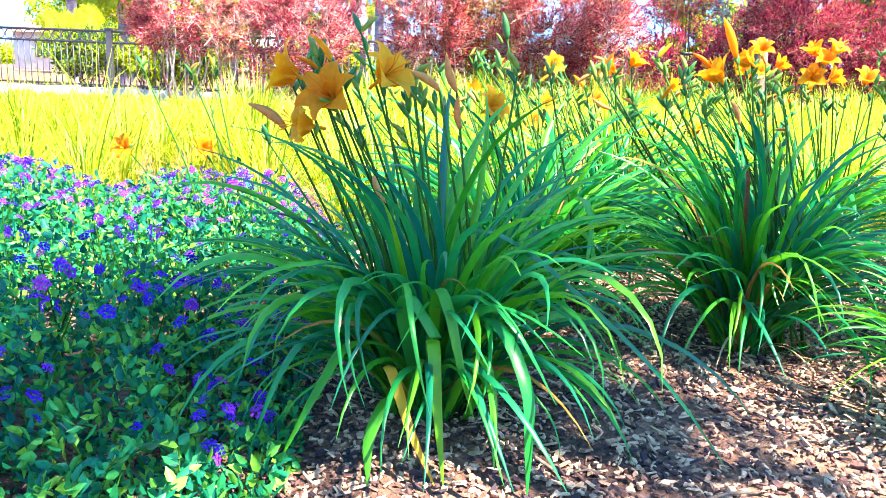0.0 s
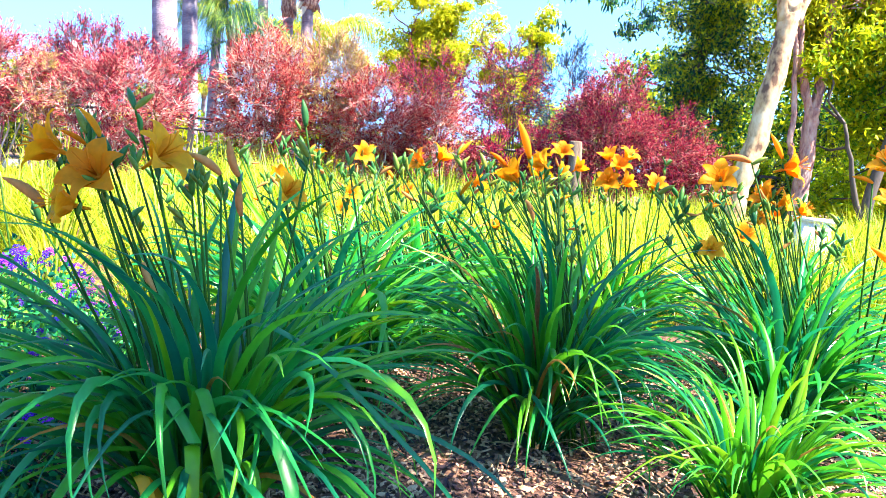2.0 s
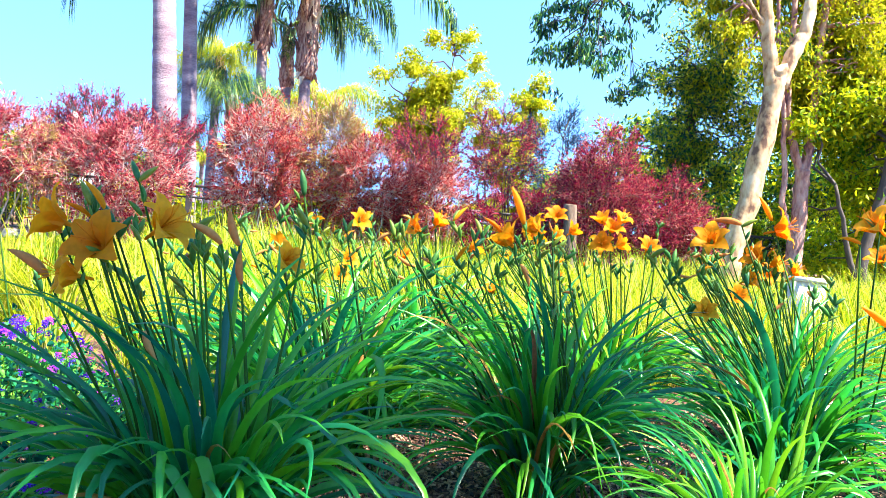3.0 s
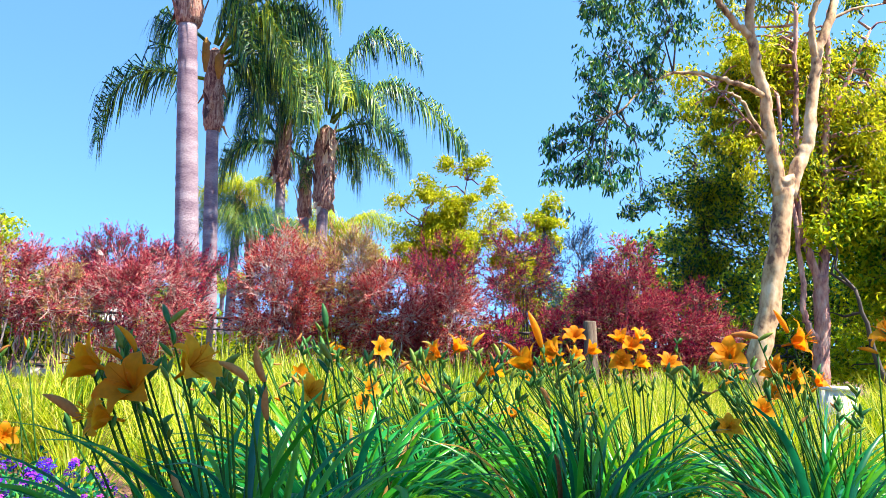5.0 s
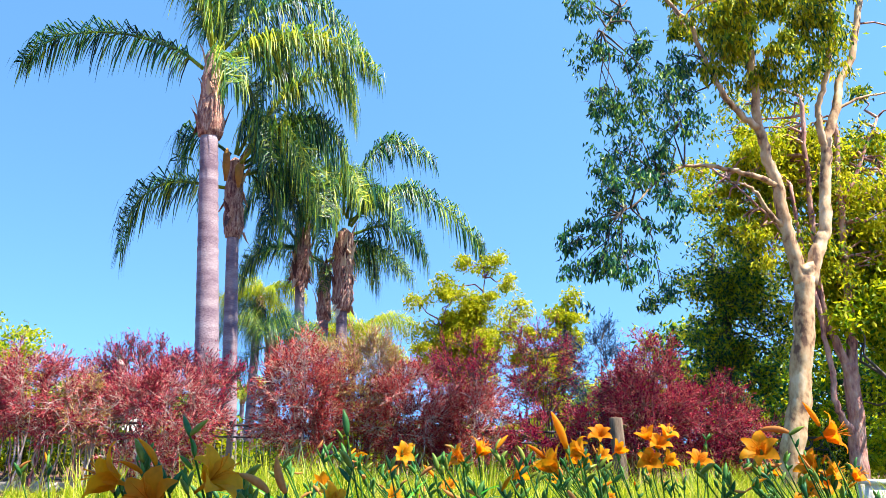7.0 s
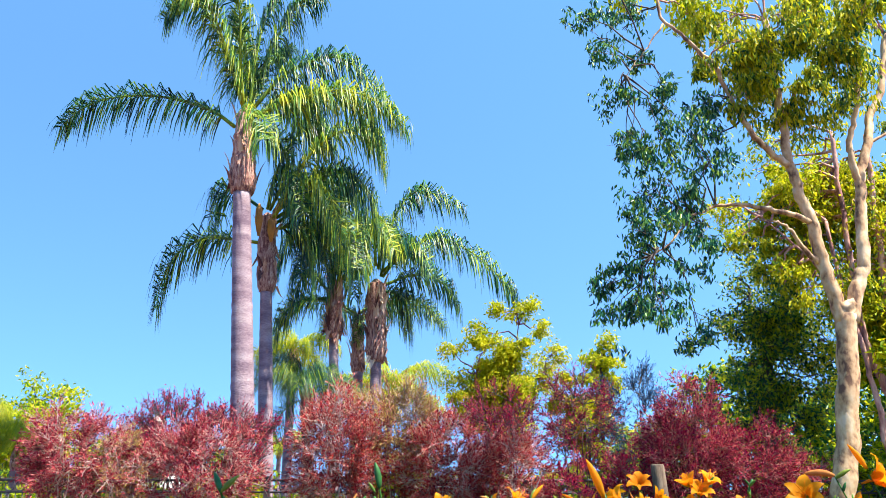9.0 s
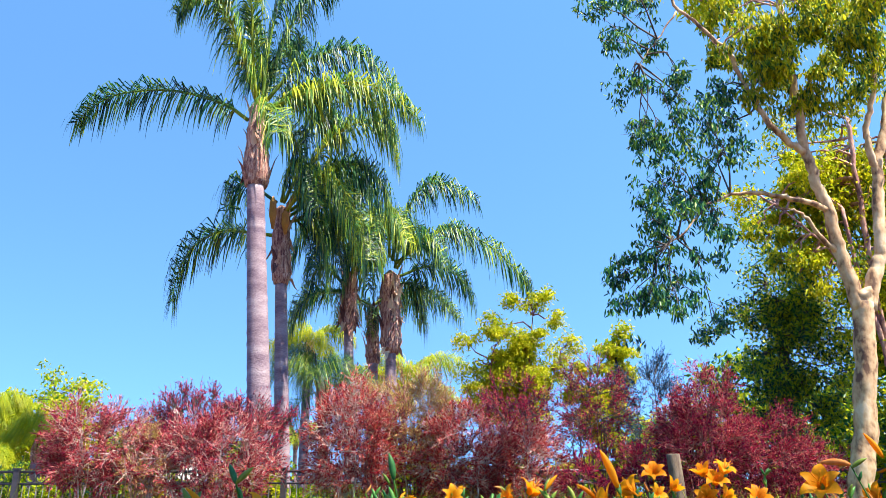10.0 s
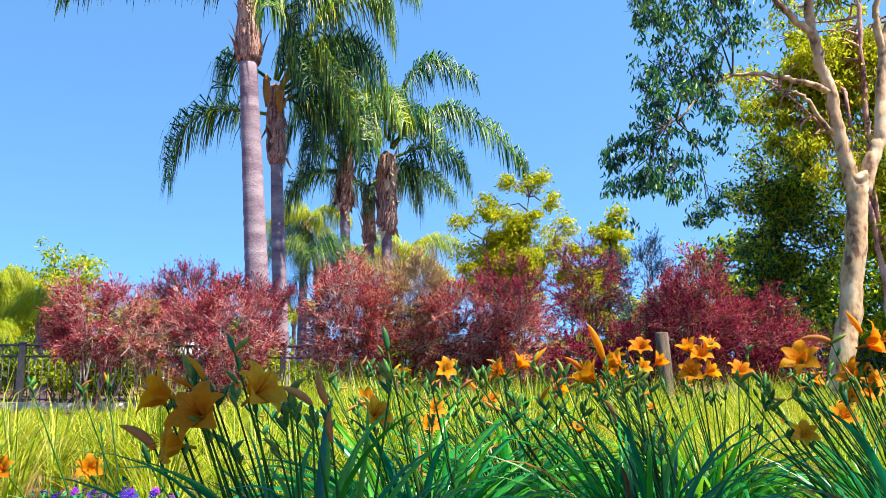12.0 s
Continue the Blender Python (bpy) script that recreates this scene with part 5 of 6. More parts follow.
# ---- lime grass ----
def build_grass():
    rng = np.random.default_rng(9)
    n = 2300
    tx = rng.uniform(-9.5, 9.0, n); ty = 2.7 + 11.6 * rng.random(n) ** 0.85
    keep = (np.abs(tx) < 1.6 + ty * 0.68) & ~((tx < -0.3) & (ty < 3.0)) & ~((tx > 0.0) & (ty < 3.3)) & ~((tx < -3.0) & (ty > 13.2))
    tx, ty = tx[keep], ty[keep]
    k = 52
    th = rng.uniform(0.3, 0.8, len(tx)) * (0.85 + 0.25 * np.sin(tx * 1.7) * np.cos(ty * 1.1)) * np.where((tx < -2.6) & (ty > 5), np.where((tx < -3.0) & (ty > 8.5), 0.3, 0.5), 1.0)
    P = np.stack([np.repeat(tx, k), np.repeat(ty, k), np.zeros(len(tx) * k)], 1)
    m = len(P)
    az = rng.uniform(0, 2 * math.pi, m)
    r = 0.075 * np.sqrt(rng.random(m))
    P[:, 0] += r * np.cos(az); P[:, 1] += r * np.sin(az)
    L = np.repeat(th, k) * rng.uniform(0.7, 1.25, m)
    me = blade_cloud("lime_grass", P, az, L, 0.0035 + 0.003 * rng.random(m) + 0.0005 * P[:, 1], np.radians(rng.uniform(58, 90, m)), np.radians(rng.uniform(30, 150, m)))
    me.materials.append(M_GRASS)
    ob = new("lime_grass", me)
    tagged(ob, "thick bed of yellow-green ornamental grass", "grass", kind="stuff")
    for x, y, h, c in ((-0.28, 5.2, 0.78, 170), (0.9, 7.5, 0.75, 150), (-2.2, 6.5, 0.72, 150), (-3.4, 5.0, 0.6, 140)):
        P = np.zeros((c, 3))
        az = rng.uniform(0, 2 * math.pi, c)
        r = 0.12 * np.sqrt(rng.random(c))
        P[:, 0], P[:, 1] = r * np.cos(az), r * np.sin(az)
        me = blade_cloud("blades", P, az, h * rng.uniform(0.6, 1.1, c), np.full(c, 0.008), np.radians(rng.uniform(70, 90, c)), np.radians(rng.uniform(5, 60, c)))
        e = thing("grass_tuft", (x, y, 0))
        tagged(e, "tall upright tuft of yellow-green grass", "grass tuft", "tall grass tufts")
        part("foliage", me, M_GRASS, e, kind="stuff")


build_grass()


# ---- violet groundcover ----
def build_groundcover():
    rng = np.random.default_rng(14)
    e = thing("violet_groundcover", (-1.2, 1.8, 0))
    tagged(e, "low spreading mat of green leaves dotted with violet flowers", "groundcover")
    def top(x, y):
        h = 0.20 + 0.10 * np.sin(x * 2.1 + 1.0) * np.cos(y * 1.7) + 0.05 * np.sin(x * 6 + y * 5) + 0.04 * (y - 1.8)
        edge = np.clip((-0.30 - 0.16 * (y - 1.2) - x) / 0.25, 0, 1) * np.clip((y - 0.85 - 0.1 * np.sin(x * 9)) / 0.3, 0, 1) * np.clip((3.1 + 0.25 * np.sin(x * 3.1) + 0.12 * np.sin(x * 8) - y) / 0.4, 0, 1) * np.clip((x + 2.6 + 0.3 * np.sin(y * 2.7 + 1) + 0.12 * np.sin(y * 9)) / 0.35, 0, 1)
        return np.maximum(0.0, h) * edge ** 0.6
    n = 52000
    x, y = rng.uniform(-2.9, -0.3, n), 0.85 + 2.4 * rng.random(n) ** 1.2
    h = top(x, y)
    ok = h > 0.02
    x, y, h = x[ok], y[ok], h[ok]
    z = h * (0.82 + 0.4 * np.sin(x * 31 + np.sin(y * 23)) * np.sin(y * 29 + 1)) * rng.random(len(h)) ** 0.4
    P = np.stack([x + 1.2, y - 1.8, z], 1)
    D = rng.normal(size=P.shape) + np.array([0, -0.2, 0.7])
    me = leaf_cloud("foliage", P, D, rng.uniform(0.012, 0.036, len(P)), rng.uniform(0.008, 0.019, len(P)), rng, 0.2, True)
    part("foliage", me, M_LANT_LEAF, e, kind="stuff")
    g = Geo()
    for i in range(240):
        xx, yy = rng.uniform(-2.4, -0.4), rng.uniform(0.95, 2.8)
        hh = float(top(np.array(xx), np.array(yy)))
        if hh > 0.05:
            o = Vector((xx + 1.2 + rng.normal() * 0.05, yy - 1.8 + rng.normal() * 0.05, 0))
            t = Vector((xx + 1.2, yy - 1.8, hh * 1.05))
            g.tube([o, o.lerp(t, 0.5) + Vector(rng.normal(size=3)) * 0.02, t], [0.0025, 0.002, 0.0012], 4, cap=False)
    part("stem_mass", g, M_STALK, e, kind="stuff")
    for i in range(22):
        x0, y0 = -0.35 - 0.75 * rng.random(), 1.22 - 0.25 * rng.random()
        a = radians(rng.uniform(-150, -40))
        L = rng.uniform(0.14, 0.32)
        pts = [Vector((x0 + 1.2 + math.cos(a) * L * t, y0 - 1.8 + math.sin(a) * L * t, 0.10 * (1 - t) + 0.03 + 0.035 * math.sin(3 * t + i))) for t in np.linspace(0, 1, 6)]
        g = Geo()
        g.tube(pts, [0.0014, 0.0013, 0.0012, 0.0011, 0.001, 0.0007], 5)
        run = part("runner", g, M_STALK, e, "thin trailing stem")
        k = 30
        tt = rng.uniform(0.15, 1.0, k)
        P = np.array([tuple(pts[0].lerp(pts[-1], t) + Vector((0, 0, 0.01))) for t in tt])
        P[:, 2] = 0.10 * (1 - tt) + 0.035 + 0.035 * np.sin(3 * tt + i)
        D = rng.normal(size=(k, 3)) * np.array([1, 1, 0.3]) + np.array([0, -0.3, 0.5])
        part("foliage", leaf_cloud("foliage", P, D, rng.uniform(0.016, 0.034, k), rng.uniform(0.010, 0.02, k), rng, 0.15, True), M_LANT_LEAF, run, kind="stuff")
    heads = []
    for q in range(4):
        g = Geo()
        for i in range(19):
            a, r = i * 2.4 + q, 0.0031 * math.sqrt(i)
            c = Vector((r * math.cos(a), r * math.sin(a), 0.008 - 0.6 * r + 0.002 * (i % 3)))
            b = len(g.v)
            nrm = Vector((r * math.cos(a) * 40, r * math.sin(a) * 40, 1)).normalized()
            u = nrm.orthogonal().normalized(); w = nrm.cross(u)
            g.v.append(c - nrm * 0.001)
            for j in range(5):
                s = 0.0036
                an = 2 * math.pi * j / 5 + i
                g.v.append(c + (u * math.cos(an) + w * math.sin(an)) * s + nrm * 0.001)
            g.f += [(b, b + 1 + j, b + 1 + (j + 1) % 5) for j in range(5)]
        me = g.mesh("flower_head"); me.materials.append(M_LANT_FLOWER); heads.append(me)
    k = 0
    while k < 580:
        xx, yy = -0.35 - 1.5 * rng.random() ** 1.3, 0.95 + 1.9 * rng.random()
        hh = float(top(np.array(xx), np.array(yy)))
        if hh < 0.06:
            continue
        s = rng.uniform(0.65, 1.15)
        part("flower_head", heads[k % 4], None, e, m=pose(xx + 1.2, yy - 1.8, hh + rng.uniform(-0.005, 0.045), rng.normal() * 30 + 30, rng.normal() * 25, rng.uniform(0, 360)) @ Matrix.Diagonal((s, s, s, 1)))
        k += 1


build_groundcover()

# ---- daylily clumps ----
lily_a = daylily((-0.12, 1.45, 0), 225, 0.74, "large arching daylily clump with orange flowers, standing in shade", 101, 0.10, 0.02, 0.07, low=0.25, broad=1.02)
lily_b = daylily((0.64, 2.0, 0), 260, 0.72, "green daylily clump with tall flower stalks in the mulch", 102, 0.10, 0.03, 0.05, low=0.25, broad=1.0)
daylily((0.98, 1.5, 0), 160, 0.5, "young light-green daylily clump without flowers", 103, 0.75, 0.02, 0.05, low=0.2)
lily_d = daylily((1.38, 2.15, 0), 230, 0.72, "green daylily clump with orange flowers near the light-green one", 104, 0.14, 0.03, 0.06, low=0.25)
lily_e = daylily((0.05, 2.2, 0), 190, 0.76, "daylily clump with budding stalks behind the large one", 105, 0.1, 0.03, 0.08)
lily_f = daylily((0.35, 2.85, 0), 160, 0.72, "daylily clump with orange flowers at the edge of the grass", 106, 0.25, 0.03, 0.1)
lily_g = daylily((1.1, 3.1, 0), 150, 0.66, "daylily clump with a crowd of bright orange flowers", 107, 0.3, 0.03, 0.12)
lily_h = daylily((1.75, 2.9, 0), 150, 0.64, "daylily clump with orange flowers beside the grass", 108, 0.2, 0.03, 0.1)
lily_i = daylily((-1.0, 2.5, 0), 60, 0.4, "daylily clump behind the violet groundcover", 109, 0.1, 0.03, 0.1)
lily_j = daylily((2.1, 2.2, 0), 120, 0.6, "green daylily clump at the edge of the bed", 110, 0.2, 0.03, 0.1)

def long_leaves(clump, rows):
    """Single long leaves that hang over the rest: bearing, length, width, shape, kind, root."""
    for az, size, wide, shape, kind, dx, dy in rows:
        part("leaf", LEAVES[kind][shape], None, clump, "dry brown leaf" if kind == "dry" else "", m=pose(dx, dy, 0, 0, 0, az) @ Matrix.Diagonal((size, size * wide * 1.3, size, 1)))


long_leaves(lily_a, [(-120, 0.62, 0.85, 12, "young", -0.05, -0.06), (-52, 0.52, 0.9, 14, "young", 0.08, -0.05), (-140, 0.68, 0.9, 10, "grown", -0.06, -0.04), (-155, 0.74, 0.8, 8, "young", -0.06, 0.0),
                     (-25, 0.72, 0.8, 9, "grown", 0.08, -0.02), (-38, 0.72, 0.8, 11, "grown", 0.08, -0.04), (-12, 0.7, 0.8, 10, "grown", 0.08, 0.0), (-66, 0.6, 0.8, 10, "grown", 0.04, -0.06)])
long_leaves(lily_b, [(-100, 0.5, 0.8, 1, "folded", 0, -0.04), (-80, 0.5, 0.9, 3, "young", 0.0, -0.04), (-60, 0.4, 0.6, 9, "dry", 0.04, -0.04), (-20, 0.7, 0.8, 9, "grown", 0.06, 0), (-150, 0.7, 0.8, 11, "young", -0.06, 0)])

def strap_leaf(clump, pts, width, material, label="", cut=False):
    """One leaf of its own line, given in the world; cut: broken off square at its end."""
    o = clump.matrix_basis.translation
    g = Geo()
    k = 16
    line_ = [p - o for p in smooth_line(pts, k)]
    run = line_[-1] - line_[0]
    taper = 0.0 if cut else 0.9
    g.ribbon(line_, [width * (0.75 + 0.25 * min(1, 4 * i / k)) * (1 - taper * (i / k) ** 4) for i in range(k + 1)], (-run.y, run.x, 0), 0.35)
    part("leaf", g, material, clump, label)


strap_leaf(lily_a, [(-0.12, 1.40, 0.02), (-0.16, 1.3, 0.165), (-0.227, 1.2, 0.212), (-0.265, 1.12, 0.153), (-0.314, 1.08, 0.043)], 0.026, M_BLADE_YOUNG)
strap_leaf(lily_a, [(-0.14, 1.42, 0.03), (-0.19, 1.35, 0.235), (-0.3, 1.25, 0.279), (-0.37, 1.18, 0.253), (-0.404, 1.12, 0.142)], 0.022, M_BLADE)
strap_leaf(lily_a, [(-0.13, 1.42, 0.02), (-0.17, 1.32, 0.194), (-0.277, 1.2, 0.229), (-0.322, 1.12, 0.188), (-0.366, 1.08, 0.053)], 0.022, M_BLADE)
strap_leaf(lily_a, [(-0.11, 1.36, 0.03), (-0.088, 1.22, 0.24), (-0.074, 1.16, 0.331), (-0.05, 1.13, 0.295), (-0.031, 1.12, 0.221), (-0.005, 1.12, 0.127)], 0.021, M_BLADE_YOUNG, "pale green leaf bent over at its top")
strap_leaf(lily_a, [(-0.09, 1.34, 0.03), (-0.085, 1.2, 0.22), (-0.076, 1.15, 0.225), (-0.065, 1.13, 0.133), (-0.048, 1.11, 0.008)], 0.023, M_BLADE_YOUNG)
strap_leaf(lily_a, [(-0.14, 1.36, 0.04), (-0.158, 1.2, 0.175), (-0.14, 1.165, 0.16), (-0.107, 1.13, 0.09), (-0.063, 1.11, 0.008)], 0.021, M_BLADE_YELLOW, "yellowing leaf turning orange")
strap_leaf(lily_a, [(-0.12, 1.36, 0.03), (-0.151, 1.2, 0.121), (-0.177, 1.13, 0.075), (-0.17, 1.09, 0.008)], 0.025, M_BLADE_YOUNG)
strap_leaf(lily_a, [(-0.07, 1.4, 0.03), (-0.03, 1.3, 0.235), (0.032, 1.2, 0.257), (0.08, 1.13, 0.179), (0.087, 1.11, 0.101), (0.089, 1.1, 0.012)], 0.026, M_BLADE)
strap_leaf(lily_a, [(-0.07, 1.36, 0.03), (-0.01, 1.22, 0.2), (0.022, 1.17, 0.158), (0.033, 1.14, 0.031)], 0.02, M_BLADE)
strap_leaf(lily_a, [(-0.12, 1.44, 0.03), (-0.098, 1.42, 0.271), (-0.045, 1.38, 0.382), (0.051, 1.33, 0.377), (0.213, 1.25, 0.265), (0.328, 1.2, 0.162), (0.419, 1.18, 0.043)], 0.024, M_BLADE)
strap_leaf(lily_a, [(-0.12, 1.36, 0.04), (-0.14, 1.22, 0.25), (-0.129, 1.18, 0.31), (-0.103, 1.165, 0.286), (-0.075, 1.155, 0.247)], 0.02, M_BLADE, cut=True)

BL = random.Random(200)
# each stalk: clump, foot, head, blooms
STALKS = [
    (lily_a, (-0.18, 1.44), (-0.225, 1.42, 0.652), [((0.0, -0.01, 0.0), -25, 55, 0, 0.98)], 2),
    (lily_a, (-0.20, 1.44), (-0.310, 1.40, 0.612), [((0, 0, 0), 250, 60, 0, 1.0)], 2),
    (lily_a, (-0.22, 1.44), (-0.385, 1.42, 0.652), [((0, 0, 0), 190, 70, 2, 0.95)], 2),
    (lily_a, (-0.22, 1.42), (-0.350, 1.40, 0.562), [((0, 0, 0), 205, 80, 1, 0.9)], 1),
    (lily_a, (-0.14, 1.46), (-0.265, 1.42, 0.737), [((0, 0, 0), 140, 30, "green", 0.9), ((0, 0, 0), 10, 40, "green", 0.85), ((0.01, 0, -0.06), 190, 40, "green", 0.7)], 1),
    (lily_a, (-0.16, 1.46), (-0.350, 1.44, 0.687), [((0, 0, 0), 160, 25, "green", 1.0), ((0, 0, 0), 20, 15, "green", 0.8), ((0, 0, -0.02), 200, 45, "long", 0.7)], 2),
    (lily_a, (-0.16, 1.44), (-0.300, 1.42, 0.652), [((0, 0, 0), 170, 30, "green", 1.1), ((0, 0, 0), 190, 60, "green", 0.7)], 2),
    (lily_a, (-0.18, 1.45), (-0.320, 1.42, 0.682), [((0, 0, 0), 180, 20, "long", 0.9)], 2),
    (lily_a, (-0.08, 1.48), (-0.085, 1.44, 0.637), [((0, 0, 0), 175, 35, "dry", 1.35)], 2),
    (lily_a, (-0.08, 1.48), (-0.120, 1.46, 0.637), [((0, 0, 0), 185, 40, "dry", 1.1)], 2),
    (lily_a, (-0.08, 1.46), (-0.075, 1.44, 0.567), [((0, 0, 0), 175, 22, "dry", 1.2)], 1),
    (lily_a, (-0.24, 1.44), (-0.415, 1.44, 0.552), [((0, 0, 0), 175, 38, "dry", 1.35)], 1),
    (lily_a, (-0.24, 1.46), (-0.405, 1.46, 0.632), [((0, 0, 0), 190, 30, "dry", 1.0)], 2),
    (lily_a, (-0.18, 1.40), (-0.235, 1.42, 0.472), [((0, 0, 0), 0, 170, "dry", 1.1)], 0),
    (lily_a, (-0.20, 1.44), (-0.615, 1.90, 0.502), [], 3),
    (lily_e, (-0.02, 2.05), (-0.05, 1.9, 0.59), [((0, 0, 0), -40, 60, 0, 0.95)], 2),
    (lily_e, (0.03, 2.0), (-0.012, 1.9, 0.755), [((0, 0, 0), 170, 6, "green", 1.5), ((-0.01, 0, -0.01), 180, 30, "green", 0.7)], 0),
    (lily_e, (0.13, 2.0), (0.095, 1.95, 0.675), [((0, 0, 0), 170, 14, "green", 0.9), ((0, 0, 0), 10, 16, "green", 0.9), ((0.01, 0, -0.06), 20, 40, "green", 0.6)], 1),
    (lily_e, (0.06, 2.25), (0.06, 2.7, 0.52), [((0, 0, 0), -60, 60, 1, 0.8)], 2),
    (lily_f, (0.22, 2.8), (0.11, 2.75, 0.71), [((0, 0, 0), -60, 70, 0, 0.85)], 2),
    (lily_f, (0.28, 2.84), (0.23, 2.7, 0.64), [((0, 0, 0), 150, 40, "long", 1.0)], 2),
    (lily_f, (0.32, 2.84), (0.32, 2.7, 0.7), [((0, 0, 0), 200, 65, 0, 1.0)], 2),
    (lily_f, (0.36, 2.84), (0.375, 2.7, 0.72), [((0, 0, 0), -20, 35, 2, 1.0)], 3),
    (lily_f, (0.36, 2.8), (0.31, 2.6, 0.58), [((0, 0, 0), 180, 80, "dry", 1.5)], 1),
    (lily_f, (0.38, 2.8), (0.39, 2.6, 0.55), [((0, 0, 0), 20, 30, "green", 0.8)], 4),
    (lily_f, (0.44, 2.9), (0.50, 2.7, 0.645), [((0, 0, 0), 0, 55, 3, 0.9)], 2),
    (lily_b, (0.52, 2.0), (0.42, 2.0, 0.68), [((0, 0, 0), 170, 12, "green", 0.9), ((0, 0, 0), 0, 14, "green", 0.8)], 4),
    (lily_b, (0.66, 2.0), (0.545, 2.0, 0.735), [((0, 0, 0), 175, 14, "long", 1.6)], 2),
    (lily_b, (0.66, 2.0), (0.52, 2.02, 0.68), [((0, 0, 0), 175, 40, 3, 1.1), ((-0.03, 0, 0.03), 180, 35, "long", 1.0), ((0.03, 0, -0.05), 20, 130, "dry", 1.2)], 2),
    (lily_b, (0.62, 2.02), (0.60, 2.3, 0.62), [], 5),
    (lily_b, (0.66, 2.0), (0.70, 2.35, 0.62), [((0, 0, 0), 0, 50, "long", 0.9)], 3),
    (lily_g, (1.0, 3.05), (0.86, 3.0, 0.79), [((0, 0, 0), -100, 45, 0, 0.95), ((0.0, 0, -0.07), -60, 60, 2, 0.75)], 2),
    (lily_g, (1.04, 3.05), (0.92, 3.0, 0.74), [((0, 0, 0), 10, 50, 3, 0.8)], 2),
    (lily_g, (1.08, 3.08), (1.08, 3.0, 0.76), [((0, 0, 0), -80, 40, 0, 1.0), ((-0.03, 0, 0.03), 200, 30, 3, 0.9)], 2),
    (lily_g, (1.12, 3.08), (1.12, 3.02, 0.8), [((0, 0, 0), -50, 35, 0, 0.95)], 2),
    (lily_g, (1.1, 3.05), (1.05, 3.0, 0.705), [((0, 0, 0), -110, 70, 1, 1.0), ((0.06, 0, 0.0), 10, 60, 2, 0.9)], 2),
    (lily_g, (1.16, 3.1), (1.23, 3.0, 0.70), [((0, 0, 0), -80, 40, 2, 1.0)], 1),
    (lily_g, (1.2, 3.1), (1.27, 3.0, 0.79), [((0, 0, 0), 20, 30, "green", 0.8), ((0, 0, 0), 170, 22, "green", 0.7)], 3),
    (lily_d, (1.34, 2.2), (1.18, 2.3, 0.735), [((0, 0, 0), -120, 60, 0, 1.15), ((0.02, 0, -0.03), 20, 100, "dry", 1.2)], 2),
    (lily_d, (1.40, 2.18), (1.26, 2.28, 0.80), [((0, 0, 0), 155, 65, "dry", 1.6)], 2),
    (lily_d, (1.46, 2.15), (1.375, 2.3, 0.79), [((0, 0, 0), -30, 70, 0, 1.25), ((-0.01, 0, 0.03), 160, 22, "long", 1.3)], 1),
    (lily_d, (1.44, 2.18), (1.34, 2.3, 0.695), [((0, 0, 0), 190, 60, 2, 1.0)], 2),
    (lily_d, (1.44, 2.18), (1.385, 2.32, 0.68), [((0, 0, 0), -40, 60, 0, 0.95)], 2),
    (lily_d, (1.38, 2.15), (1.26, 2.25, 0.66), [], 5),
    (lily_h, (1.72, 2.88), (1.51, 2.60, 0.64), [((0, 0, 0), -90, 50, 1, 1.0)], 2),
    (lily_h, (1.74, 2.9), (1.51, 2.80, 0.55), [((0, 0, 0), -90, 60, 2, 1.0)], 2),
    (lily_h, (1.78, 2.9), (1.80, 2.95, 0.66), [((0, 0, 0), -40, 50, 0, 1.0)], 2),
    (lily_d, (1.44, 2.05), (1.45, 1.90, 0.80), [((0, 0, 0), 180, 50, 0, 1.15)], 2),
    (lily_d, (1.46, 2.05), (1.49, 1.88, 0.55), [((0, 0, 0), 178, 50, "long", 1.5)], 1),
    (lily_d, (1.44, 2.05), (1.40, 1.90, 0.76), [((0, 0, 0), 180, 60, "long", 1.0)], 1),
    (lily_i, (-0.9, 2.5), (-1.06, 2.6, 0.38), [((0, 0, 0), -60, 70, 0, 0.9)], 1),
    (lily_i, (-1.1, 2.5), (-1.34, 2.6, 0.37), [((0, 0, 0), -100, 60, 1, 0.95)], 1),
    (lily_j, (2.08, 2.2), (1.95, 2.1, 0.72), [((0, 0, 0), -120, 50, 0, 1.1)], 2),
    (lily_j, (2.12, 2.22), (2.2, 2.3, 0.74), [((0, 0, 0), -60, 50, 1, 1.0)], 2),
]
for clump_, count_, reach_ in ((lily_a, 6, 0.26), (lily_b, 14, 0.3), (lily_d, 15, 0.32), (lily_e, 14, 0.32), (lily_f, 18, 0.36), (lily_g, 18, 0.36), (lily_h, 18, 0.34), (lily_i, 4, 0.25), (lily_j, 10, 0.28)):
    c_ = clump_.matrix_basis.translation
    for _ in range(count_):
        a_, r_ = BL.uniform(0, 6.28), reach_ * BL.uniform(0.3, 1.0)
        fx_, fy_ = BL.uniform(-0.07, 0.07), BL.uniform(-0.05, 0.07)
        u_ = BL.random()
        kind_ = BL.choice((0, 1, 2, 3)) if u_ < 0.13 else "dry" if u_ < 0.36 else "long"
        some_ = [((0, 0, 0), BL.uniform(0, 360), BL.uniform(15, 65), kind_, BL.uniform(0.6, 0.9))] if u_ < 0.48 and clump_ is not lily_a else []
        STALKS.append((clump_, (c_.x + fx_, c_.y + fy_), (c_.x + 0.8 * r_ * math.cos(a_) - 0.16, c_.y + abs(r_ * math.sin(a_)), BL.uniform(0.5, 0.74)), some_, BL.randint(2, 5)))
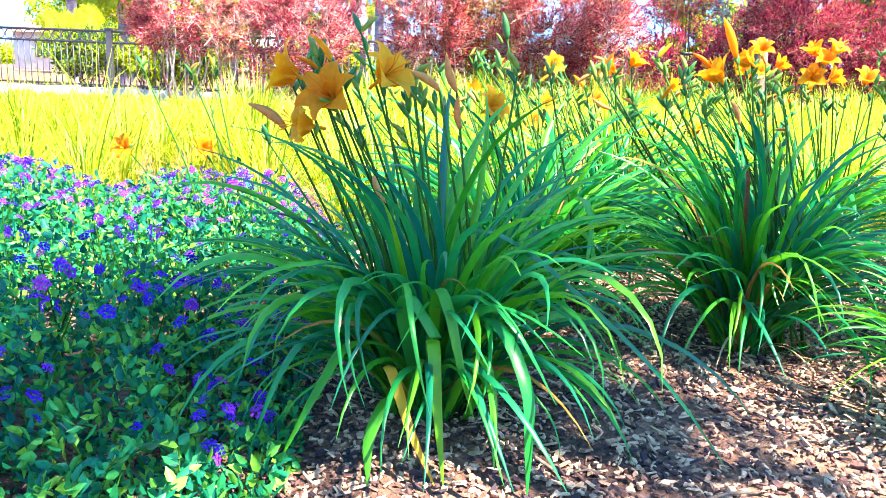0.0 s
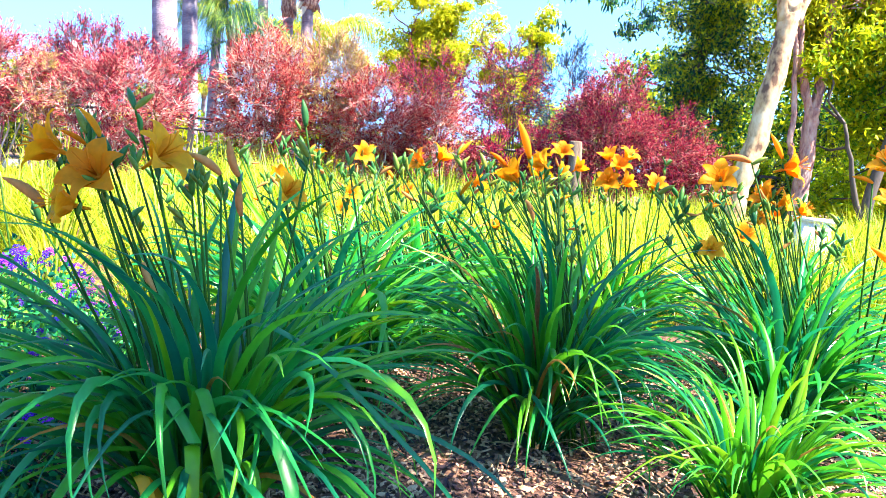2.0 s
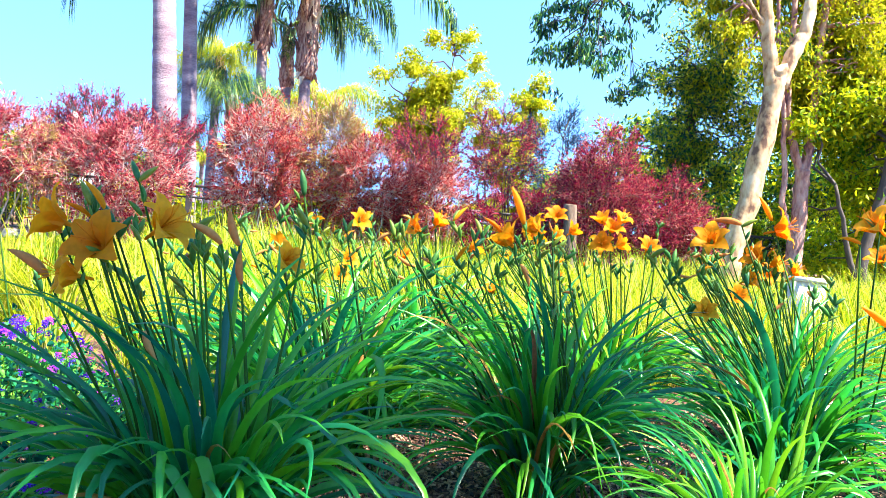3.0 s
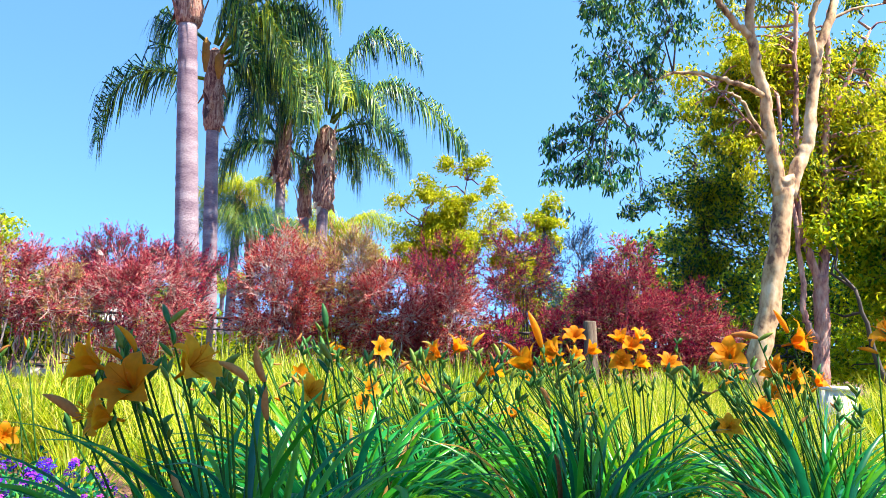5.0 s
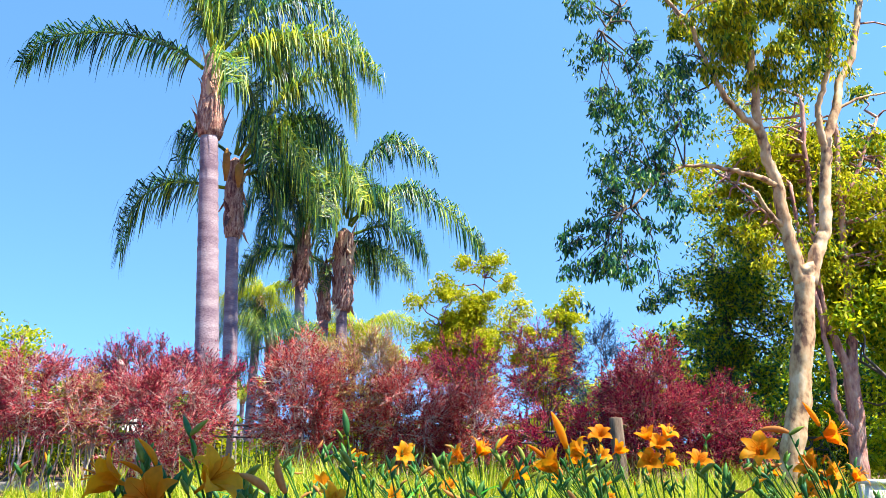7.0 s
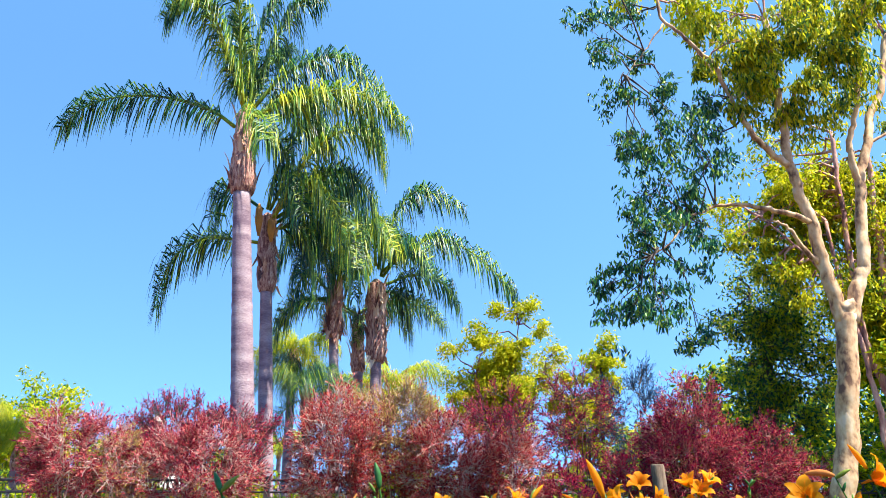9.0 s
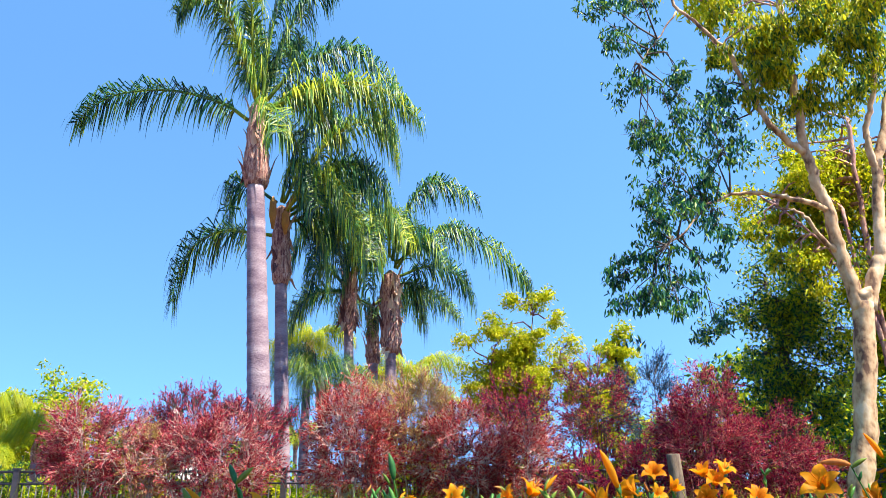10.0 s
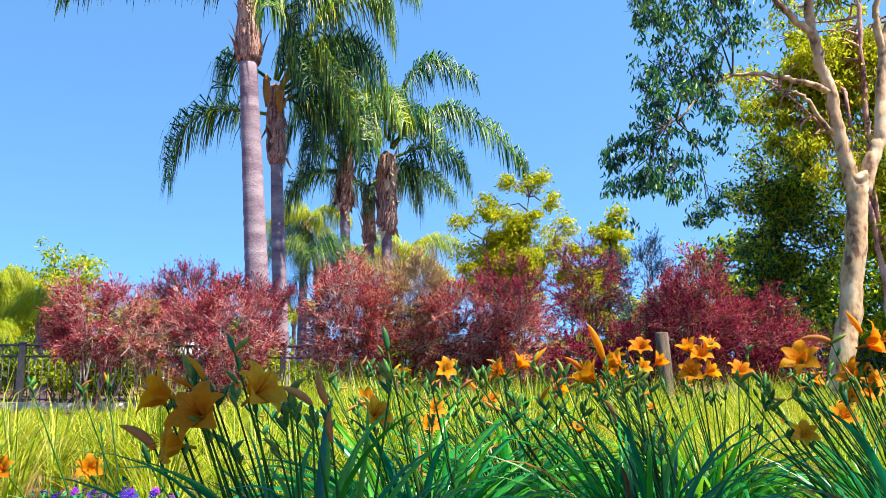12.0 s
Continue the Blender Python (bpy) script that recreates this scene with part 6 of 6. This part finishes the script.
# budding stalks, some with a spent flower
SB = random.Random(310)
for clump_, count_, reach_ in ((lily_a, 7, 0.3), (lily_b, 10, 0.34), (lily_d, 10, 0.34), (lily_e, 14, 0.4), (lily_f, 14, 0.45), (lily_g, 14, 0.45), (lily_h, 12, 0.4)):
    c_ = clump_.matrix_basis.translation
    for _ in range(count_):
        x_ = SB.uniform(-1, 1)
        spent_ = [((SB.uniform(-0.015, 0.015), 0, -0.01), SB.uniform(0, 360), SB.uniform(60, 130), "dry", SB.uniform(0.7, 1.0))] if SB.random() < 0.4 else []
        STALKS.append((clump_, (c_.x + 0.09 * x_ - 0.05, c_.y + SB.uniform(-0.05, 0.08)), (c_.x + reach_ * x_ - 0.12, c_.y + SB.uniform(-0.05, 0.25), SB.uniform(0.56, 0.72)), spent_, SB.randint(4, 6)))
for clump_, foot_, head_, blooms_, buds_ in STALKS:
    o_ = clump_.matrix_basis.translation
    stalk(clump_, Vector((foot_[0] + (0.06 if clump_ is lily_a else 0.09), foot_[1], 0)) - o_, Vector(head_) - o_, BL, blooms_, buds_, bloom=1.0 if clump_ is lily_a else 0.84)

# ---- unseen tree behind the walk, added so that its shade falls on the bed ----
shade, shade_pts = tree("unseen_shade_tree", (4.6, -2.4, 0), [
    ([(4.6, -2.4, 0), (4.5, -2.3, 2.0), (4.2, -1.9, 4.2)], 0.2, 0.12),
    ([(4.2, -1.9, 4.1), (3.8, -1.3, 5.2), (3.2, -0.6, 6.2)], 0.08, 0.03),
    ([(4.2, -1.9, 4.1), (4.8, -2.4, 5.4), (5.2, -2.4, 6.4)], 0.08, 0.03)],
    M_DARKBARK, "unseen leafy tree added beside the bed to cast dappled shade", 90)
o_ = Vector((4.6, -2.4, 0))
sx_, sy_ = 6.3 * sun_dir.x / sun_dir.z, 6.3 * sun_dir.y / sun_dir.z
# leaf clumps are hung up-sun of the spots in the bed to be shaded
for x_, y_, rx_, ry_, n_, k_, name_ in ((-0.3, 1.65, 0.55, 0.36, 40, 52, "crown"), (-0.78, 1.3, 0.38, 0.24, 20, 34, "front_crown"), (0.38, 1.38, 0.1, 0.06, 4, 34, "low_crown"), (0.55, 2.15, 0.4, 0.2, 16, 26, "side_crown")):
    crown(shade, [Vector(c) - o_ for c in blob_points(rng_, (sx_ + x_, sy_ + y_, 6.3), (rx_, ry_, 0.25), n_, 0.1)], 0.26, n_ * k_, (0.16, 0.08), M_GREEN_LEAF, 91 + n_, 0.3, shade_pts, M_DARKBARK, name_)
crown(shade, [Vector(c) - o_ for c in blob_points(rng_, (5.4, -2.9, 6.2), (1.0, 0.8, 0.6), 14, 0.2)], 0.36, 1500, (0.16, 0.08), M_GREEN_LEAF, 92, 0.3, shade_pts, M_DARKBARK, "far_crown")
